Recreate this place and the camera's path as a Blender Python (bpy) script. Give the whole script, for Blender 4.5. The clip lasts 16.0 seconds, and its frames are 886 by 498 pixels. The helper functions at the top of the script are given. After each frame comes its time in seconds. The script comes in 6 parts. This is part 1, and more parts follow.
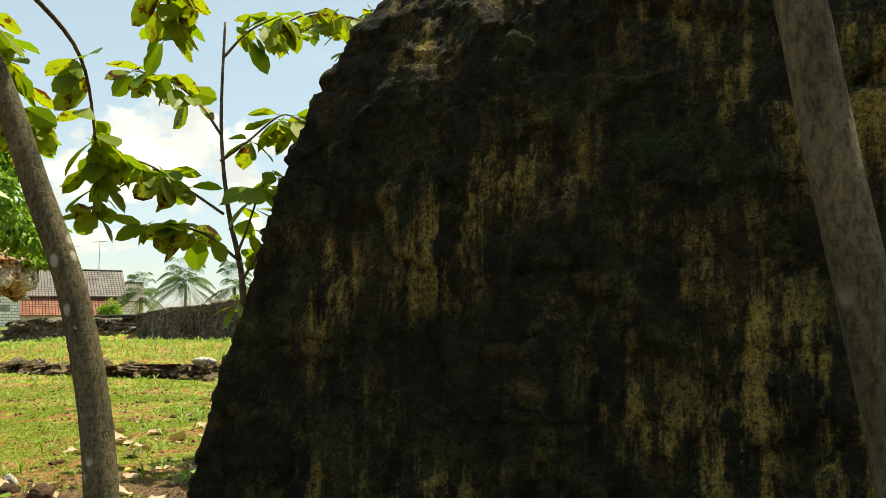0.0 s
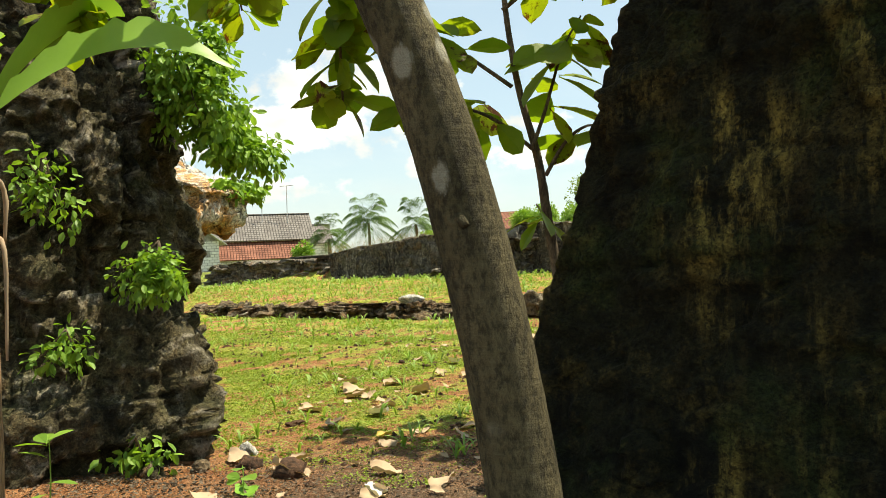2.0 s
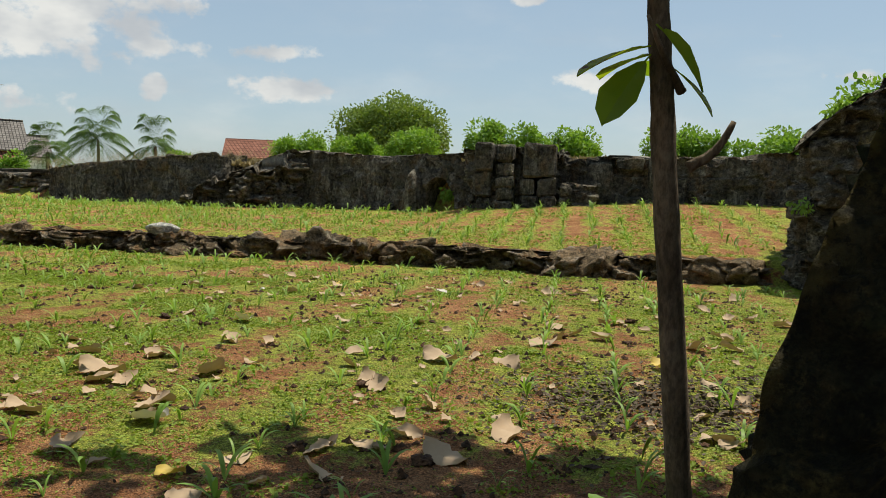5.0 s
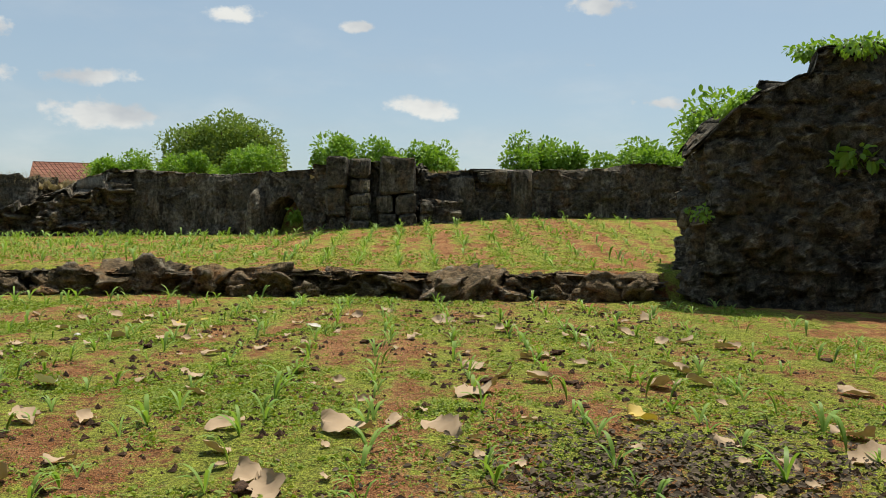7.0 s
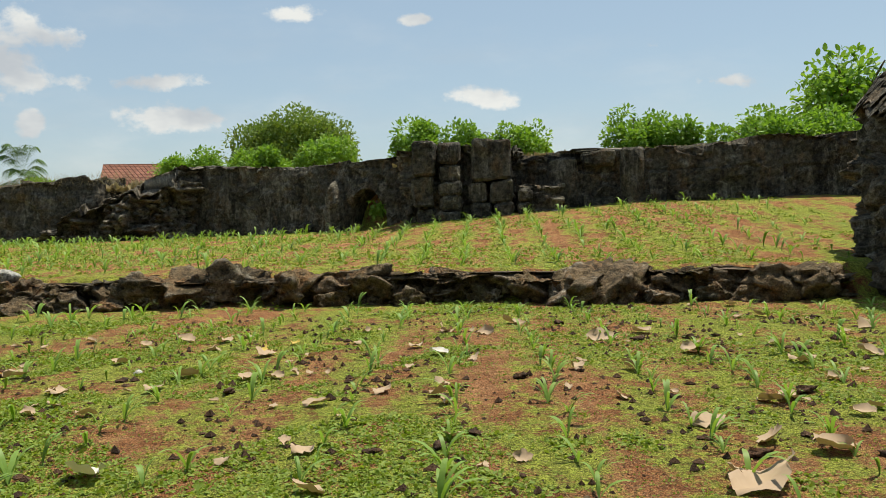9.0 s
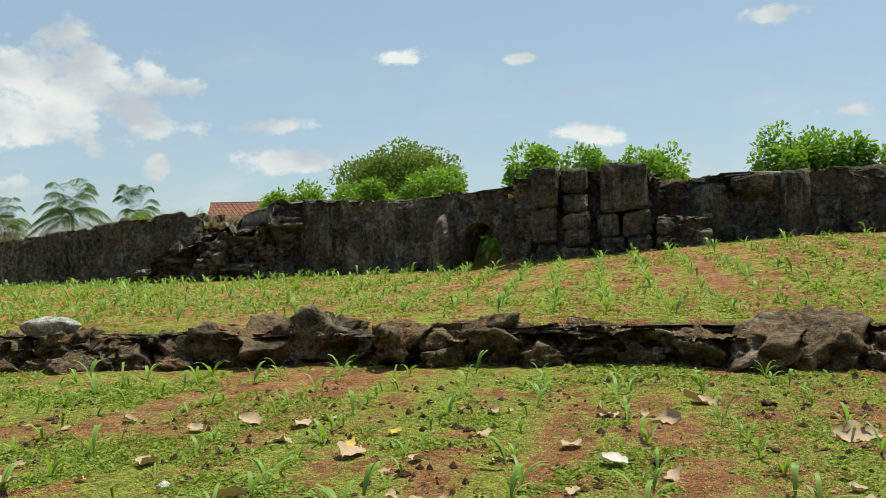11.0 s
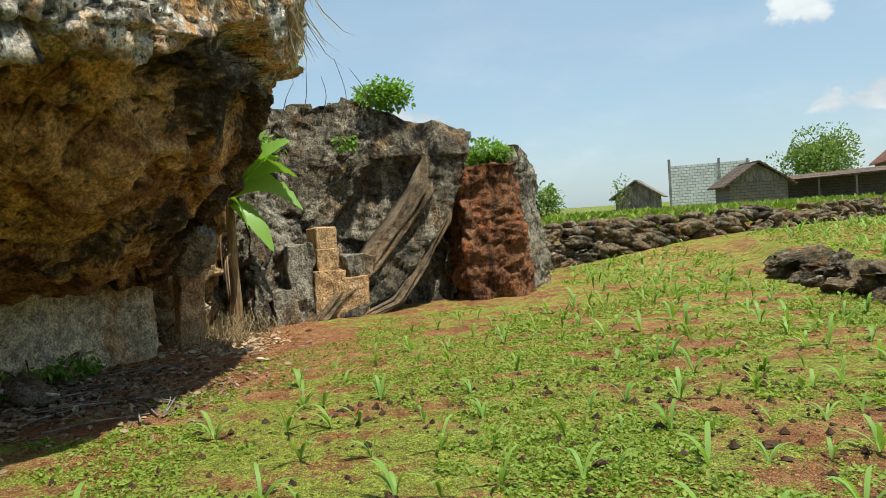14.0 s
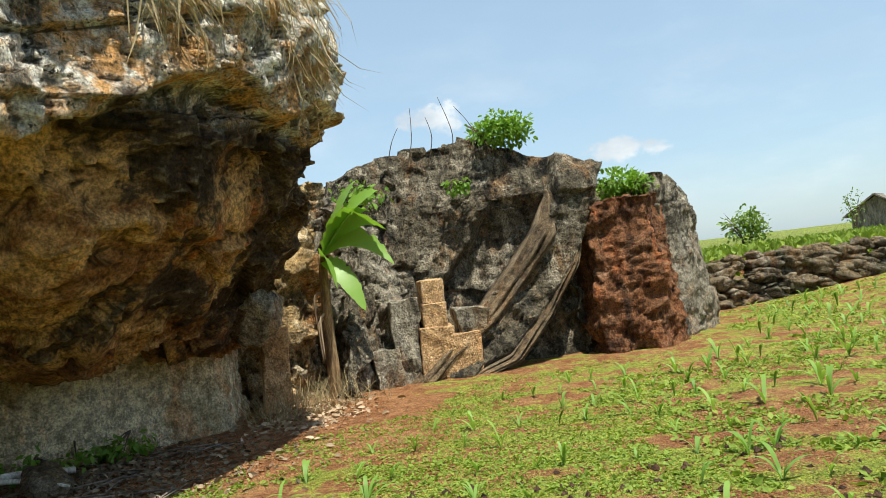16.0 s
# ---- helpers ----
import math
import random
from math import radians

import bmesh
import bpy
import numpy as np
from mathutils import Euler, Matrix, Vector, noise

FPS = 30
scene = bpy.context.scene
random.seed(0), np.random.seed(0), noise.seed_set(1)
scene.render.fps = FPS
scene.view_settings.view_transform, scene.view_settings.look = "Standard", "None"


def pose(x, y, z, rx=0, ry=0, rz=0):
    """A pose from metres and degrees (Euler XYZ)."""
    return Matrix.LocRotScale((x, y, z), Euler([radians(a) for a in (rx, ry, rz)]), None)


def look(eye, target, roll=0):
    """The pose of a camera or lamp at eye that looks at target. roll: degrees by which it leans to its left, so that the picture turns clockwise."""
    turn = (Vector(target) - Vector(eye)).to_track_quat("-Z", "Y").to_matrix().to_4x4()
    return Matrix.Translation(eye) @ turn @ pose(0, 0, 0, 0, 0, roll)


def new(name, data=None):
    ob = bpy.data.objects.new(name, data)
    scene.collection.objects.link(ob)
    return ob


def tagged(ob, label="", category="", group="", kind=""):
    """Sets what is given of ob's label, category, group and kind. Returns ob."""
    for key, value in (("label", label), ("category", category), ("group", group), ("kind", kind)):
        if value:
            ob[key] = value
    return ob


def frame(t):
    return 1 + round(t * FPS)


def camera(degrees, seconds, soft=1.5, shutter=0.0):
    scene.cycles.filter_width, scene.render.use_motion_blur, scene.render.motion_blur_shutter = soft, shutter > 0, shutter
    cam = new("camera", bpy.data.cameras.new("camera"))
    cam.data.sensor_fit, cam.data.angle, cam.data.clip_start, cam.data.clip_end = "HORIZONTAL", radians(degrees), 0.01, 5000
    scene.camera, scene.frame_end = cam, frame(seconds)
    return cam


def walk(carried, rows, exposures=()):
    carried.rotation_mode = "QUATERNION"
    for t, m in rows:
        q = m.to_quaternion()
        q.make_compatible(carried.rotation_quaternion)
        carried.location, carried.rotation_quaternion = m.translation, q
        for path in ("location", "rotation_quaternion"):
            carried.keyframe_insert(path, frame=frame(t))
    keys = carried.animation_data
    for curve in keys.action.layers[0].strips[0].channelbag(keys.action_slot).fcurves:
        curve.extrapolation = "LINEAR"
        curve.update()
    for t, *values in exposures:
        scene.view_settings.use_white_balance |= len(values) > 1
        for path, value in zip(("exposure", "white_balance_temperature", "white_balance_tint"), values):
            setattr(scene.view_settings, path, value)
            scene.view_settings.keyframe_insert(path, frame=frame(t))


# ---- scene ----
cam = camera(56.8, 16.0, soft=0.7)
METRES, EYE, TILT, LEAN, TURN = 22.1, 1.5, 0.0, 0.0, 0.0
ROWS = [
    (0.0, 0.0, 0.0, 0.0, -0.0, 4.46, -0.0),
    (0.5, -0.0178, 0.0294, -0.0033, 4.18, 1.87, -0.98),
    (1.0, -0.0382, 0.0633, -0.0047, 8.87, 0.83, 0.2),
    (1.5, -0.0604, 0.0921, -0.0056, 12.31, 1.11, 2.24),
    (2.0, -0.0782, 0.1242, -0.007, 11.75, 0.14, 2.34),
    (2.5, -0.0952, 0.151, -0.0111, 8.24, -2.02, 1.03),
    (3.0, -0.1072, 0.1796, -0.013, 5.74, -3.11, 1.63),
    (3.5, -0.1211, 0.2092, -0.0124, 4.62, -2.6, 1.72),
    (4.0, -0.1323, 0.2361, -0.0144, 1.83, -3.13, -0.28),
    (4.5, -0.1403, 0.2646, -0.0161, -2.2, -4.21, -1.4),
    (7.0, -0.1551, 0.4068, -0.0283, -17.69, -2.11, -0.65),
    (7.5, -0.1564, 0.4356, -0.0281, -18.52, -1.03, 0.88),
    (8.0, -0.1614, 0.469, -0.0292, -15.39, -3.6, 0.84),
    (10.5, -0.1581, 0.6347, -0.0287, -10.83, -0.38, 2.3),
    (11.0, -0.152, 0.6669, -0.0301, -5.82, 0.08, 1.84),
    (11.5, -0.1497, 0.7027, -0.0313, 1.29, -1.63, 0.58),
    (12.0, -0.1498, 0.7336, -0.0326, 15.99, -2.77, 0.1),
    (12.5, -0.1561, 0.7655, -0.0329, 35.02, -3.56, 0.49),
    (13.0, -0.1656, 0.794, -0.0317, 49.3, -3.93, 2.26),
    (13.5, -0.1745, 0.8229, -0.0315, 60.24, -3.73, 2.6),
    (14.0, -0.1868, 0.8484, -0.0294, 69.26, -2.27, 3.82),
    (14.5, -0.1989, 0.8748, -0.0286, 78.39, -0.94, 5.13),
    (15.0, -0.2106, 0.896, -0.0296, 83.11, -0.68, 5.74),
    (15.5, -0.2202, 0.9188, -0.0285, 85.14, 0.1, 6.42),
    (16.0, -0.2266, 0.9428, -0.0269, 85.31, 1.56, 6.89),
]
EXPOSURES = [(0.0, 0.7, 7900, 3), (2.2, 0.75, 7600, 4), (3.0, 0.6, 7000, 5), (3.5, 0.35, 6900, 6), (4.0, 0.15, 6900, 7), (4.5, 0.0, 6900, 7), (8.2, 0.05, 6900, 7), (10.5, 0.1, 6800, 4), (12.0, 0.1, 6600, 2), (13.0, 0.12, 6450, 2), (14.0, 0.28, 6450, 3), (16.0, 0.48, 6500, 4)]
walk(cam, [(t, pose(0, 0, EYE, TILT, LEAN, TURN) @ pose(METRES * x, METRES * y, METRES * z, 90 + pitch, roll, yaw)) for t, x, y, z, yaw, pitch, roll in ROWS], EXPOSURES)

# ---- light ----
SUN_AZ, SUN_EL = radians(58), radians(69)      # azimuth from +y towards +x
sun = new("sun", bpy.data.lights.new("sun", "SUN"))
sun.data.energy, sun.data.angle, sun.data.color = 5.4, radians(0.55), (1.0, 0.95, 0.86)
sun_from = Vector((math.sin(SUN_AZ) * math.cos(SUN_EL), math.cos(SUN_AZ) * math.cos(SUN_EL), math.sin(SUN_EL)))
sun.matrix_world = look(sun_from * 60, (0, 0, 0))

# (azimuth, elevation, half width, half height) of the cumulus clouds, radians
CLOUDS = [
    (-0.315, 0.190, 0.117, 0.062), (-0.398, 0.157, 0.083, 0.034), (-0.497, 0.134, 0.062, 0.024),
    (-0.709, 0.093, 0.075, 0.024), (-0.599, 0.113, 0.034, 0.019), (-0.236, 0.148, 0.028, 0.015),
    (-0.229, 0.105, 0.021, 0.015), (-0.794, 0.203, 0.041, 0.021), (-0.464, 0.080, 0.152, 0.021),
    (-0.094, 0.110, 0.076, 0.024), (-0.097, 0.153, 0.045, 0.012), (0.050, 0.229, 0.045, 0.011),
    (0.205, 0.226, 0.021, 0.008), (0.281, 0.134, 0.048, 0.014), (0.492, 0.251, 0.052, 0.011),
    (0.566, 0.138, 0.031, 0.011), (-1.476, 0.182, 0.041, 0.021), (-1.265, 0.119, 0.055, 0.014),
    (1.3, 0.3, 0.15, 0.06), (2.3, 0.25, 0.2, 0.06), (-2.4, 0.3, 0.15, 0.06), (3.0, 0.2, 0.12, 0.04),
]


class Nodes:
    """Short hand for building a node tree."""

    def __init__(self, tree):
        self.tree = tree
        tree.nodes.clear()

    def add(self, kind, **sets):
        node = self.tree.nodes.new(kind)
        for key, value in sets.items():
            setattr(node, key, value)
        return node

    def link(self, a, b):
        self.tree.links.new(a, b)

    def math(self, op, a, b=None, c=None):
        node = self.add("ShaderNodeMath", operation=op)
        for i, v in enumerate((a, b, c)):
            if v is None:
                continue
            if isinstance(v, (int, float)):
                node.inputs[i].default_value = v
            else:
                self.link(v, node.inputs[i])
        return node.outputs[0]

    def smooth(self, v, lo, hi):
        node = self.add("ShaderNodeMapRange", interpolation_type="SMOOTHSTEP")
        self.link(v, node.inputs[0])
        node.inputs[1].default_value, node.inputs[2].default_value = lo, hi
        return node.outputs[0]

    def mix(self, fac, a, b, blend="MIX"):
        node = self.add("ShaderNodeMix", data_type="RGBA", blend_type=blend)
        for i, v in ((0, fac), (6, a), (7, b)):
            if isinstance(v, (int, float)):
                node.inputs[i].default_value = v
            elif isinstance(v, tuple):
                node.inputs[i].default_value = (*v, 1.0)[:4]
            else:
                self.link(v, node.inputs[i])
        return node.outputs[2]

    def noise(self, vec, scale, detail=4.0, rough=0.55, distort=0.0):
        node = self.add("ShaderNodeTexNoise")
        node.inputs["Scale"].default_value, node.inputs["Detail"].default_value = scale, detail
        node.inputs["Roughness"].default_value, node.inputs["Distortion"].default_value = rough, distort
        if vec is not None:
            self.link(vec, node.inputs["Vector"])
        return node.outputs["Fac"]

    def stretch(self, vec, sx, sy, sz):
        node = self.add("ShaderNodeMapping")
        node.inputs["Scale"].default_value = (sx, sy, sz)
        self.link(vec, node.inputs["Vector"])
        return node.outputs["Vector"]


world = bpy.data.worlds.new("sky")
scene.world = world
world.use_nodes = True
w = Nodes(world.node_tree)
sky = w.add("ShaderNodeTexSky", sky_type="NISHITA", sun_disc=False, sun_elevation=SUN_EL, sun_rotation=SUN_AZ,
            air_density=1.0, dust_density=0.7, ozone_density=2.2)
coord = w.add("ShaderNodeTexCoord").outputs["Generated"]
split = w.add("ShaderNodeSeparateXYZ")
w.link(coord, split.inputs[0])
az = w.math("ARCTAN2", split.outputs[0], split.outputs[1])
el = w.math("ARCSINE", split.outputs[2])
field = None
for a, e, wa, we in CLOUDS:
    du = w.math("MULTIPLY", w.math("SUBTRACT", az, a), 1 / wa)
    dv = w.math("MULTIPLY", w.math("SUBTRACT", el, e), 1 / we)
    blob = w.math("SUBTRACT", 1.0, w.math("SQRT", w.math("ADD", w.math("MULTIPLY", du, du), w.math("MULTIPLY", dv, dv))))
    field = blob if field is None else w.math("MAXIMUM", field, blob)
billow = w.noise(w.stretch(coord, 1, 1, 1.35), 21.0, 7.0, 0.58)
puff = w.math("ADD", w.math("MAXIMUM", field, -0.6), w.math("MULTIPLY", w.math("SUBTRACT", billow, 0.5), 3.0))
veil = w.noise(w.stretch(coord, 1, 1, 3), 4.0, 5.0, 0.6)
low = w.math("SUBTRACT", 1.0, w.smooth(el, 0.0, 0.32))
cover = w.math("MAXIMUM", w.smooth(puff, -0.06, 0.5), w.math("MULTIPLY", w.smooth(veil, 0.42, 0.85), w.math("MULTIPLY_ADD", low, 0.4, 0.14)))
shade = w.smooth(w.noise(w.stretch(coord, 1, 1, 2), 9.0, 4.0), 0.3, 0.7)
white = w.mix(shade, (5.3, 5.7, 6.4), (8.8, 8.9, 9.0))
sky_mix = w.mix(w.math("MULTIPLY", cover, 0.92), w.mix(0.42, sky.outputs[0], (5.5, 7.2, 9.0)), white)
back = w.add("ShaderNodeBackground")
w.link(sky_mix, back.inputs[0])
back.inputs[1].default_value = 0.094
w.link(back.outputs[0], w.add("ShaderNodeOutputWorld").inputs[0])


# ---- materials ----
def material(name, build, rough=0.9, bump=0.0, spec=0.3):
    """A material whose build(n, position) returns (colour, height) sockets or values."""
    m = bpy.data.materials.new(name)
    m.use_nodes = True
    n = Nodes(m.node_tree)
    out = n.add("ShaderNodeOutputMaterial")
    bsdf = n.add("ShaderNodeBsdfPrincipled")
    n.link(bsdf.outputs[0], out.inputs[0])
    pos = n.add("ShaderNodeNewGeometry").outputs["Position"]
    colour, height = build(n, pos)
    if isinstance(colour, tuple):
        bsdf.inputs["Base Color"].default_value = (*colour, 1)
    else:
        n.link(colour, bsdf.inputs["Base Color"])
    bsdf.inputs["Roughness"].default_value = rough
    bsdf.inputs["Specular IOR Level"].default_value = spec
    if bump and height is not None:
        b = n.add("ShaderNodeBump")
        b.inputs["Strength"].default_value, b.inputs["Distance"].default_value = 1.0, bump
        n.link(height, b.inputs["Height"])
        n.link(b.outputs[0], bsdf.inputs["Normal"])
    return m


def rock_material(name, dark, mid, light, rust, streaks=0.5, rusty=0.4, moss=0.0, pale=0.4, courses=0.0, clusters=0.0, wear=0.45, specks=0.5):
    """Weathered limestone: black lichen crust over grey and ochre stone, with vertical water streaks."""
    def build(n, pos):
        big = n.noise(pos, 0.9, 5, 0.6)
        streak = n.noise(n.stretch(pos, 2.6, 2.6, 0.35), 1.6, 6, 0.65)
        fine = n.noise(pos, 9.0, 8, 0.7)
        grit = n.noise(pos, 42.0, 4, 0.7)
        blend = n.math("ADD", n.math("MULTIPLY", big, 1 - streaks), n.math("MULTIPLY", streak, streaks))
        tone = n.math("ADD", n.math("MULTIPLY", blend, 0.75), n.math("MULTIPLY", fine, 0.25))
        col = n.mix(n.smooth(tone, 0.38, 0.56), dark, mid)
        col = n.mix(n.math("MULTIPLY", n.smooth(n.noise(n.stretch(pos, 1.6, 1.6, 0.8), 1.3, 7, 0.7), 0.5, 0.66), rusty), col, rust)
        col = n.mix(n.math("MULTIPLY", n.smooth(n.noise(pos, 2.3, 9, 0.75), 0.53, 0.66), pale), col, light)
        if clusters:
            patchy = n.math("MULTIPLY", n.smooth(n.noise(pos, 0.55, 3, 0.5), 0.46, 0.6), n.smooth(n.noise(n.stretch(pos, 3.2, 3.2, 0.55), 1.5, 8, 0.72), 0.47, 0.62))
            col = n.mix(n.math("MULTIPLY", patchy, clusters), col, light)
        if moss:
            col = n.mix(n.math("MULTIPLY", n.smooth(n.noise(pos, 1.7, 6, 0.6), 0.5, 0.68), moss), col, (0.03, 0.05, 0.012))
        col = n.mix(1.0, col, n.math("MULTIPLY_ADD", n.smooth(grit, 0.3, 0.7), 0.85, 0.6), "MULTIPLY")
        col = n.mix(1.0, col, n.math("MULTIPLY_ADD", n.smooth(fine, 0.32, 0.62), 0.75, 0.5), "MULTIPLY")
        # rubbed pale edges, and crevice shade painted in where the mesh is concave
        wear_and_shade = n.add("ShaderNodeNewGeometry").outputs["Pointiness"]
        col = n.mix(n.math("MULTIPLY", n.smooth(n.math("ADD", wear_and_shade, n.math("MULTIPLY", n.math("SUBTRACT", fine, 0.5), 0.05)), 0.535, 0.63), wear), col, light)
        col = n.mix(n.math("MULTIPLY", n.smooth(n.math("SUBTRACT", 1.0, wear_and_shade), 0.52, 0.60), 0.75), col, tuple(c * 0.5 for c in dark))
        # small black lichen specks
        speck = n.smooth(n.noise(pos, 30.0, 5, 0.75), 0.52, 0.6)
        col = n.mix(n.math("MULTIPLY", speck, specks), col, dark)
        height = n.math("ADD", n.math("MULTIPLY", fine, 1.0), n.math("MULTIPLY", grit, 0.45))
        pits = n.add("ShaderNodeTexVoronoi")
        pits.inputs["Scale"].default_value = 14.0
        n.link(pos, pits.inputs["Vector"])
        height = n.math("ADD", height, n.math("MULTIPLY", n.smooth(pits.outputs["Distance"], 0.0, 0.35), 0.35))
        if courses:
            line = n.add("ShaderNodeSeparateXYZ")
            n.link(pos, line.inputs[0])
            zz = n.math("ADD", line.outputs[2], n.math("MULTIPLY", n.noise(pos, 0.8, 3), 0.35))
            saw = n.math("ABSOLUTE", n.math("SUBTRACT", n.math("FRACT", n.math("MULTIPLY", zz, 1 / courses)), 0.5))
            height = n.math("ADD", height, n.math("MULTIPLY", n.smooth(saw, 0.02, 0.06), 0.8))
        return col, height
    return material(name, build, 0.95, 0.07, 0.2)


# cliff stone coloured near black to stand in for its deep shade
rock_shade = rock_material("mossy limestone darkened for shade", (0.004, 0.0042, 0.0028), (0.016, 0.0162, 0.007), (0.22, 0.168, 0.045), (0.05, 0.034, 0.009), 0.75, 0.5, 0.5, 0.24, 0.0, 1.0, wear=0.35, specks=0.7)
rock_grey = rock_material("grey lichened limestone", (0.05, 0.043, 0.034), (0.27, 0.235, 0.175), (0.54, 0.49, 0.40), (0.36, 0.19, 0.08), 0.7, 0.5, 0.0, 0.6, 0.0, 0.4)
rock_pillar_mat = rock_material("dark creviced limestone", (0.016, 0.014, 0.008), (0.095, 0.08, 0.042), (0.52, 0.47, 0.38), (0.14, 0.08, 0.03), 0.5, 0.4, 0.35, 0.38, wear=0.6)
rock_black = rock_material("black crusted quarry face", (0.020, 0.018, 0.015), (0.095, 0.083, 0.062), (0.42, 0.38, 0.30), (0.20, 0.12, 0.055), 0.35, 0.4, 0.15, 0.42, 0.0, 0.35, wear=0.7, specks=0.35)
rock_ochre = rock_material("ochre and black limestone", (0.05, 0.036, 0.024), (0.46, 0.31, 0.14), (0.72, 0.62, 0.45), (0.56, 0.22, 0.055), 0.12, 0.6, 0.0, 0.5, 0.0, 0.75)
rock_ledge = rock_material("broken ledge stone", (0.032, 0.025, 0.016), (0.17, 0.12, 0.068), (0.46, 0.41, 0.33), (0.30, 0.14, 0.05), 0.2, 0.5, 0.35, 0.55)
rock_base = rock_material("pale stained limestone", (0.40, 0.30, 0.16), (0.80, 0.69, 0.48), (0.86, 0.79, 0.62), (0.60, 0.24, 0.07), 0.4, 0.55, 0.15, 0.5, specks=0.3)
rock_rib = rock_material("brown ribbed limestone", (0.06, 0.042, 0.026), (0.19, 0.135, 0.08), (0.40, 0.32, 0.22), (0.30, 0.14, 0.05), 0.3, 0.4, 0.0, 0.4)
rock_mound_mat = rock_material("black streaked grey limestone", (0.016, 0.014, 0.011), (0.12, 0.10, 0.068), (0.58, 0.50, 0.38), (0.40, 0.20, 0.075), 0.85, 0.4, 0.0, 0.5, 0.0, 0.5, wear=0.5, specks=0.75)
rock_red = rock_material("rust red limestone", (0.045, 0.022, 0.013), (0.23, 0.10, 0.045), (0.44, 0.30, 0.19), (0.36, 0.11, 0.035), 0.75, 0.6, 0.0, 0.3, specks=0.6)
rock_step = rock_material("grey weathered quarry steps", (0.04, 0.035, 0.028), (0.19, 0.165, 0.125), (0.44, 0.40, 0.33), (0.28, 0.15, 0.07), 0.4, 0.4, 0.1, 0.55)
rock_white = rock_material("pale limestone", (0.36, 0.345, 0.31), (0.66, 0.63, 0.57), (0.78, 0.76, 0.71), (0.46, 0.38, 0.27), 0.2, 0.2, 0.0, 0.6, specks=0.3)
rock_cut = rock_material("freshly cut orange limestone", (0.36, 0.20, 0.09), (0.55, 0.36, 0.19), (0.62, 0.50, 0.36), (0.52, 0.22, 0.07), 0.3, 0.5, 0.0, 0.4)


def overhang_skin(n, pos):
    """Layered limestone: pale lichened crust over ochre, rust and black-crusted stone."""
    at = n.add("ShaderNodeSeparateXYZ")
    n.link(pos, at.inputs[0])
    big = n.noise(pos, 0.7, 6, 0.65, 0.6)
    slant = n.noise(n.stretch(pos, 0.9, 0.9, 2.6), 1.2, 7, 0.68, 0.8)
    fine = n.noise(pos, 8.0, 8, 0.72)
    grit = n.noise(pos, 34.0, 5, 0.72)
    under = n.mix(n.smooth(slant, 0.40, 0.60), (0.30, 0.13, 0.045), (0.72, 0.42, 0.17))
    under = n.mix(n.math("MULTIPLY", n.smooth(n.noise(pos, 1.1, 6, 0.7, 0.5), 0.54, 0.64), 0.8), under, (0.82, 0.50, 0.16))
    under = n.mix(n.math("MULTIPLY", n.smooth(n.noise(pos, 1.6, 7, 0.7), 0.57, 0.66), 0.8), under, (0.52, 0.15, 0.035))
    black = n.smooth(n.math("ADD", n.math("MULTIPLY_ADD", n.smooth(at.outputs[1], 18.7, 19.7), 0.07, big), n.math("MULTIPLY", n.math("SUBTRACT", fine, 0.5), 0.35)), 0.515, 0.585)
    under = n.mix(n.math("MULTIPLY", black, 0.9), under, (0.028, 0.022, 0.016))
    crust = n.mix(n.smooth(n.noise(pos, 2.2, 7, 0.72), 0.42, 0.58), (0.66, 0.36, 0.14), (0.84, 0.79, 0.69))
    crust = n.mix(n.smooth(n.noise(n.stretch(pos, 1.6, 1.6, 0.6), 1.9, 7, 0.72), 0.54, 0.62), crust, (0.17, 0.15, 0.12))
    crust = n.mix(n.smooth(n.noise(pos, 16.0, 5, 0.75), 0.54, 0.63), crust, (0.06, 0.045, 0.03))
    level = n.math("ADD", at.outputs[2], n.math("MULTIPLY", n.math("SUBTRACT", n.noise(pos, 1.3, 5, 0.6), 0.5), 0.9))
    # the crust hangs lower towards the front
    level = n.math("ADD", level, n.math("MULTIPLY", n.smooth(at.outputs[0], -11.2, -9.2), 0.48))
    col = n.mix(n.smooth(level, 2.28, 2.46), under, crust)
    # pale worn edges; shade of the recesses put into the colour by concavity
    wear_and_shade = n.add("ShaderNodeNewGeometry").outputs["Pointiness"]
    col = n.mix(n.math("MULTIPLY", n.smooth(wear_and_shade, 0.52, 0.60), 0.5), col, (0.58, 0.47, 0.30))
    col = n.mix(n.math("MULTIPLY", n.smooth(n.math("SUBTRACT", 1.0, wear_and_shade), 0.505, 0.56), 0.8), col, (0.025, 0.018, 0.012))
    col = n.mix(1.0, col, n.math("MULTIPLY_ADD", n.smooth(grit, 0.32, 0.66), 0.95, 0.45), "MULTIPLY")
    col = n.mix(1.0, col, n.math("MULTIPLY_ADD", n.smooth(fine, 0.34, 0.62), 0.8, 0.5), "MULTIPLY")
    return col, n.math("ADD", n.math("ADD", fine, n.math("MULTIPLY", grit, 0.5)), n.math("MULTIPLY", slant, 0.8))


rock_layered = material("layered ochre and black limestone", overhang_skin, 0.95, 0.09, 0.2)


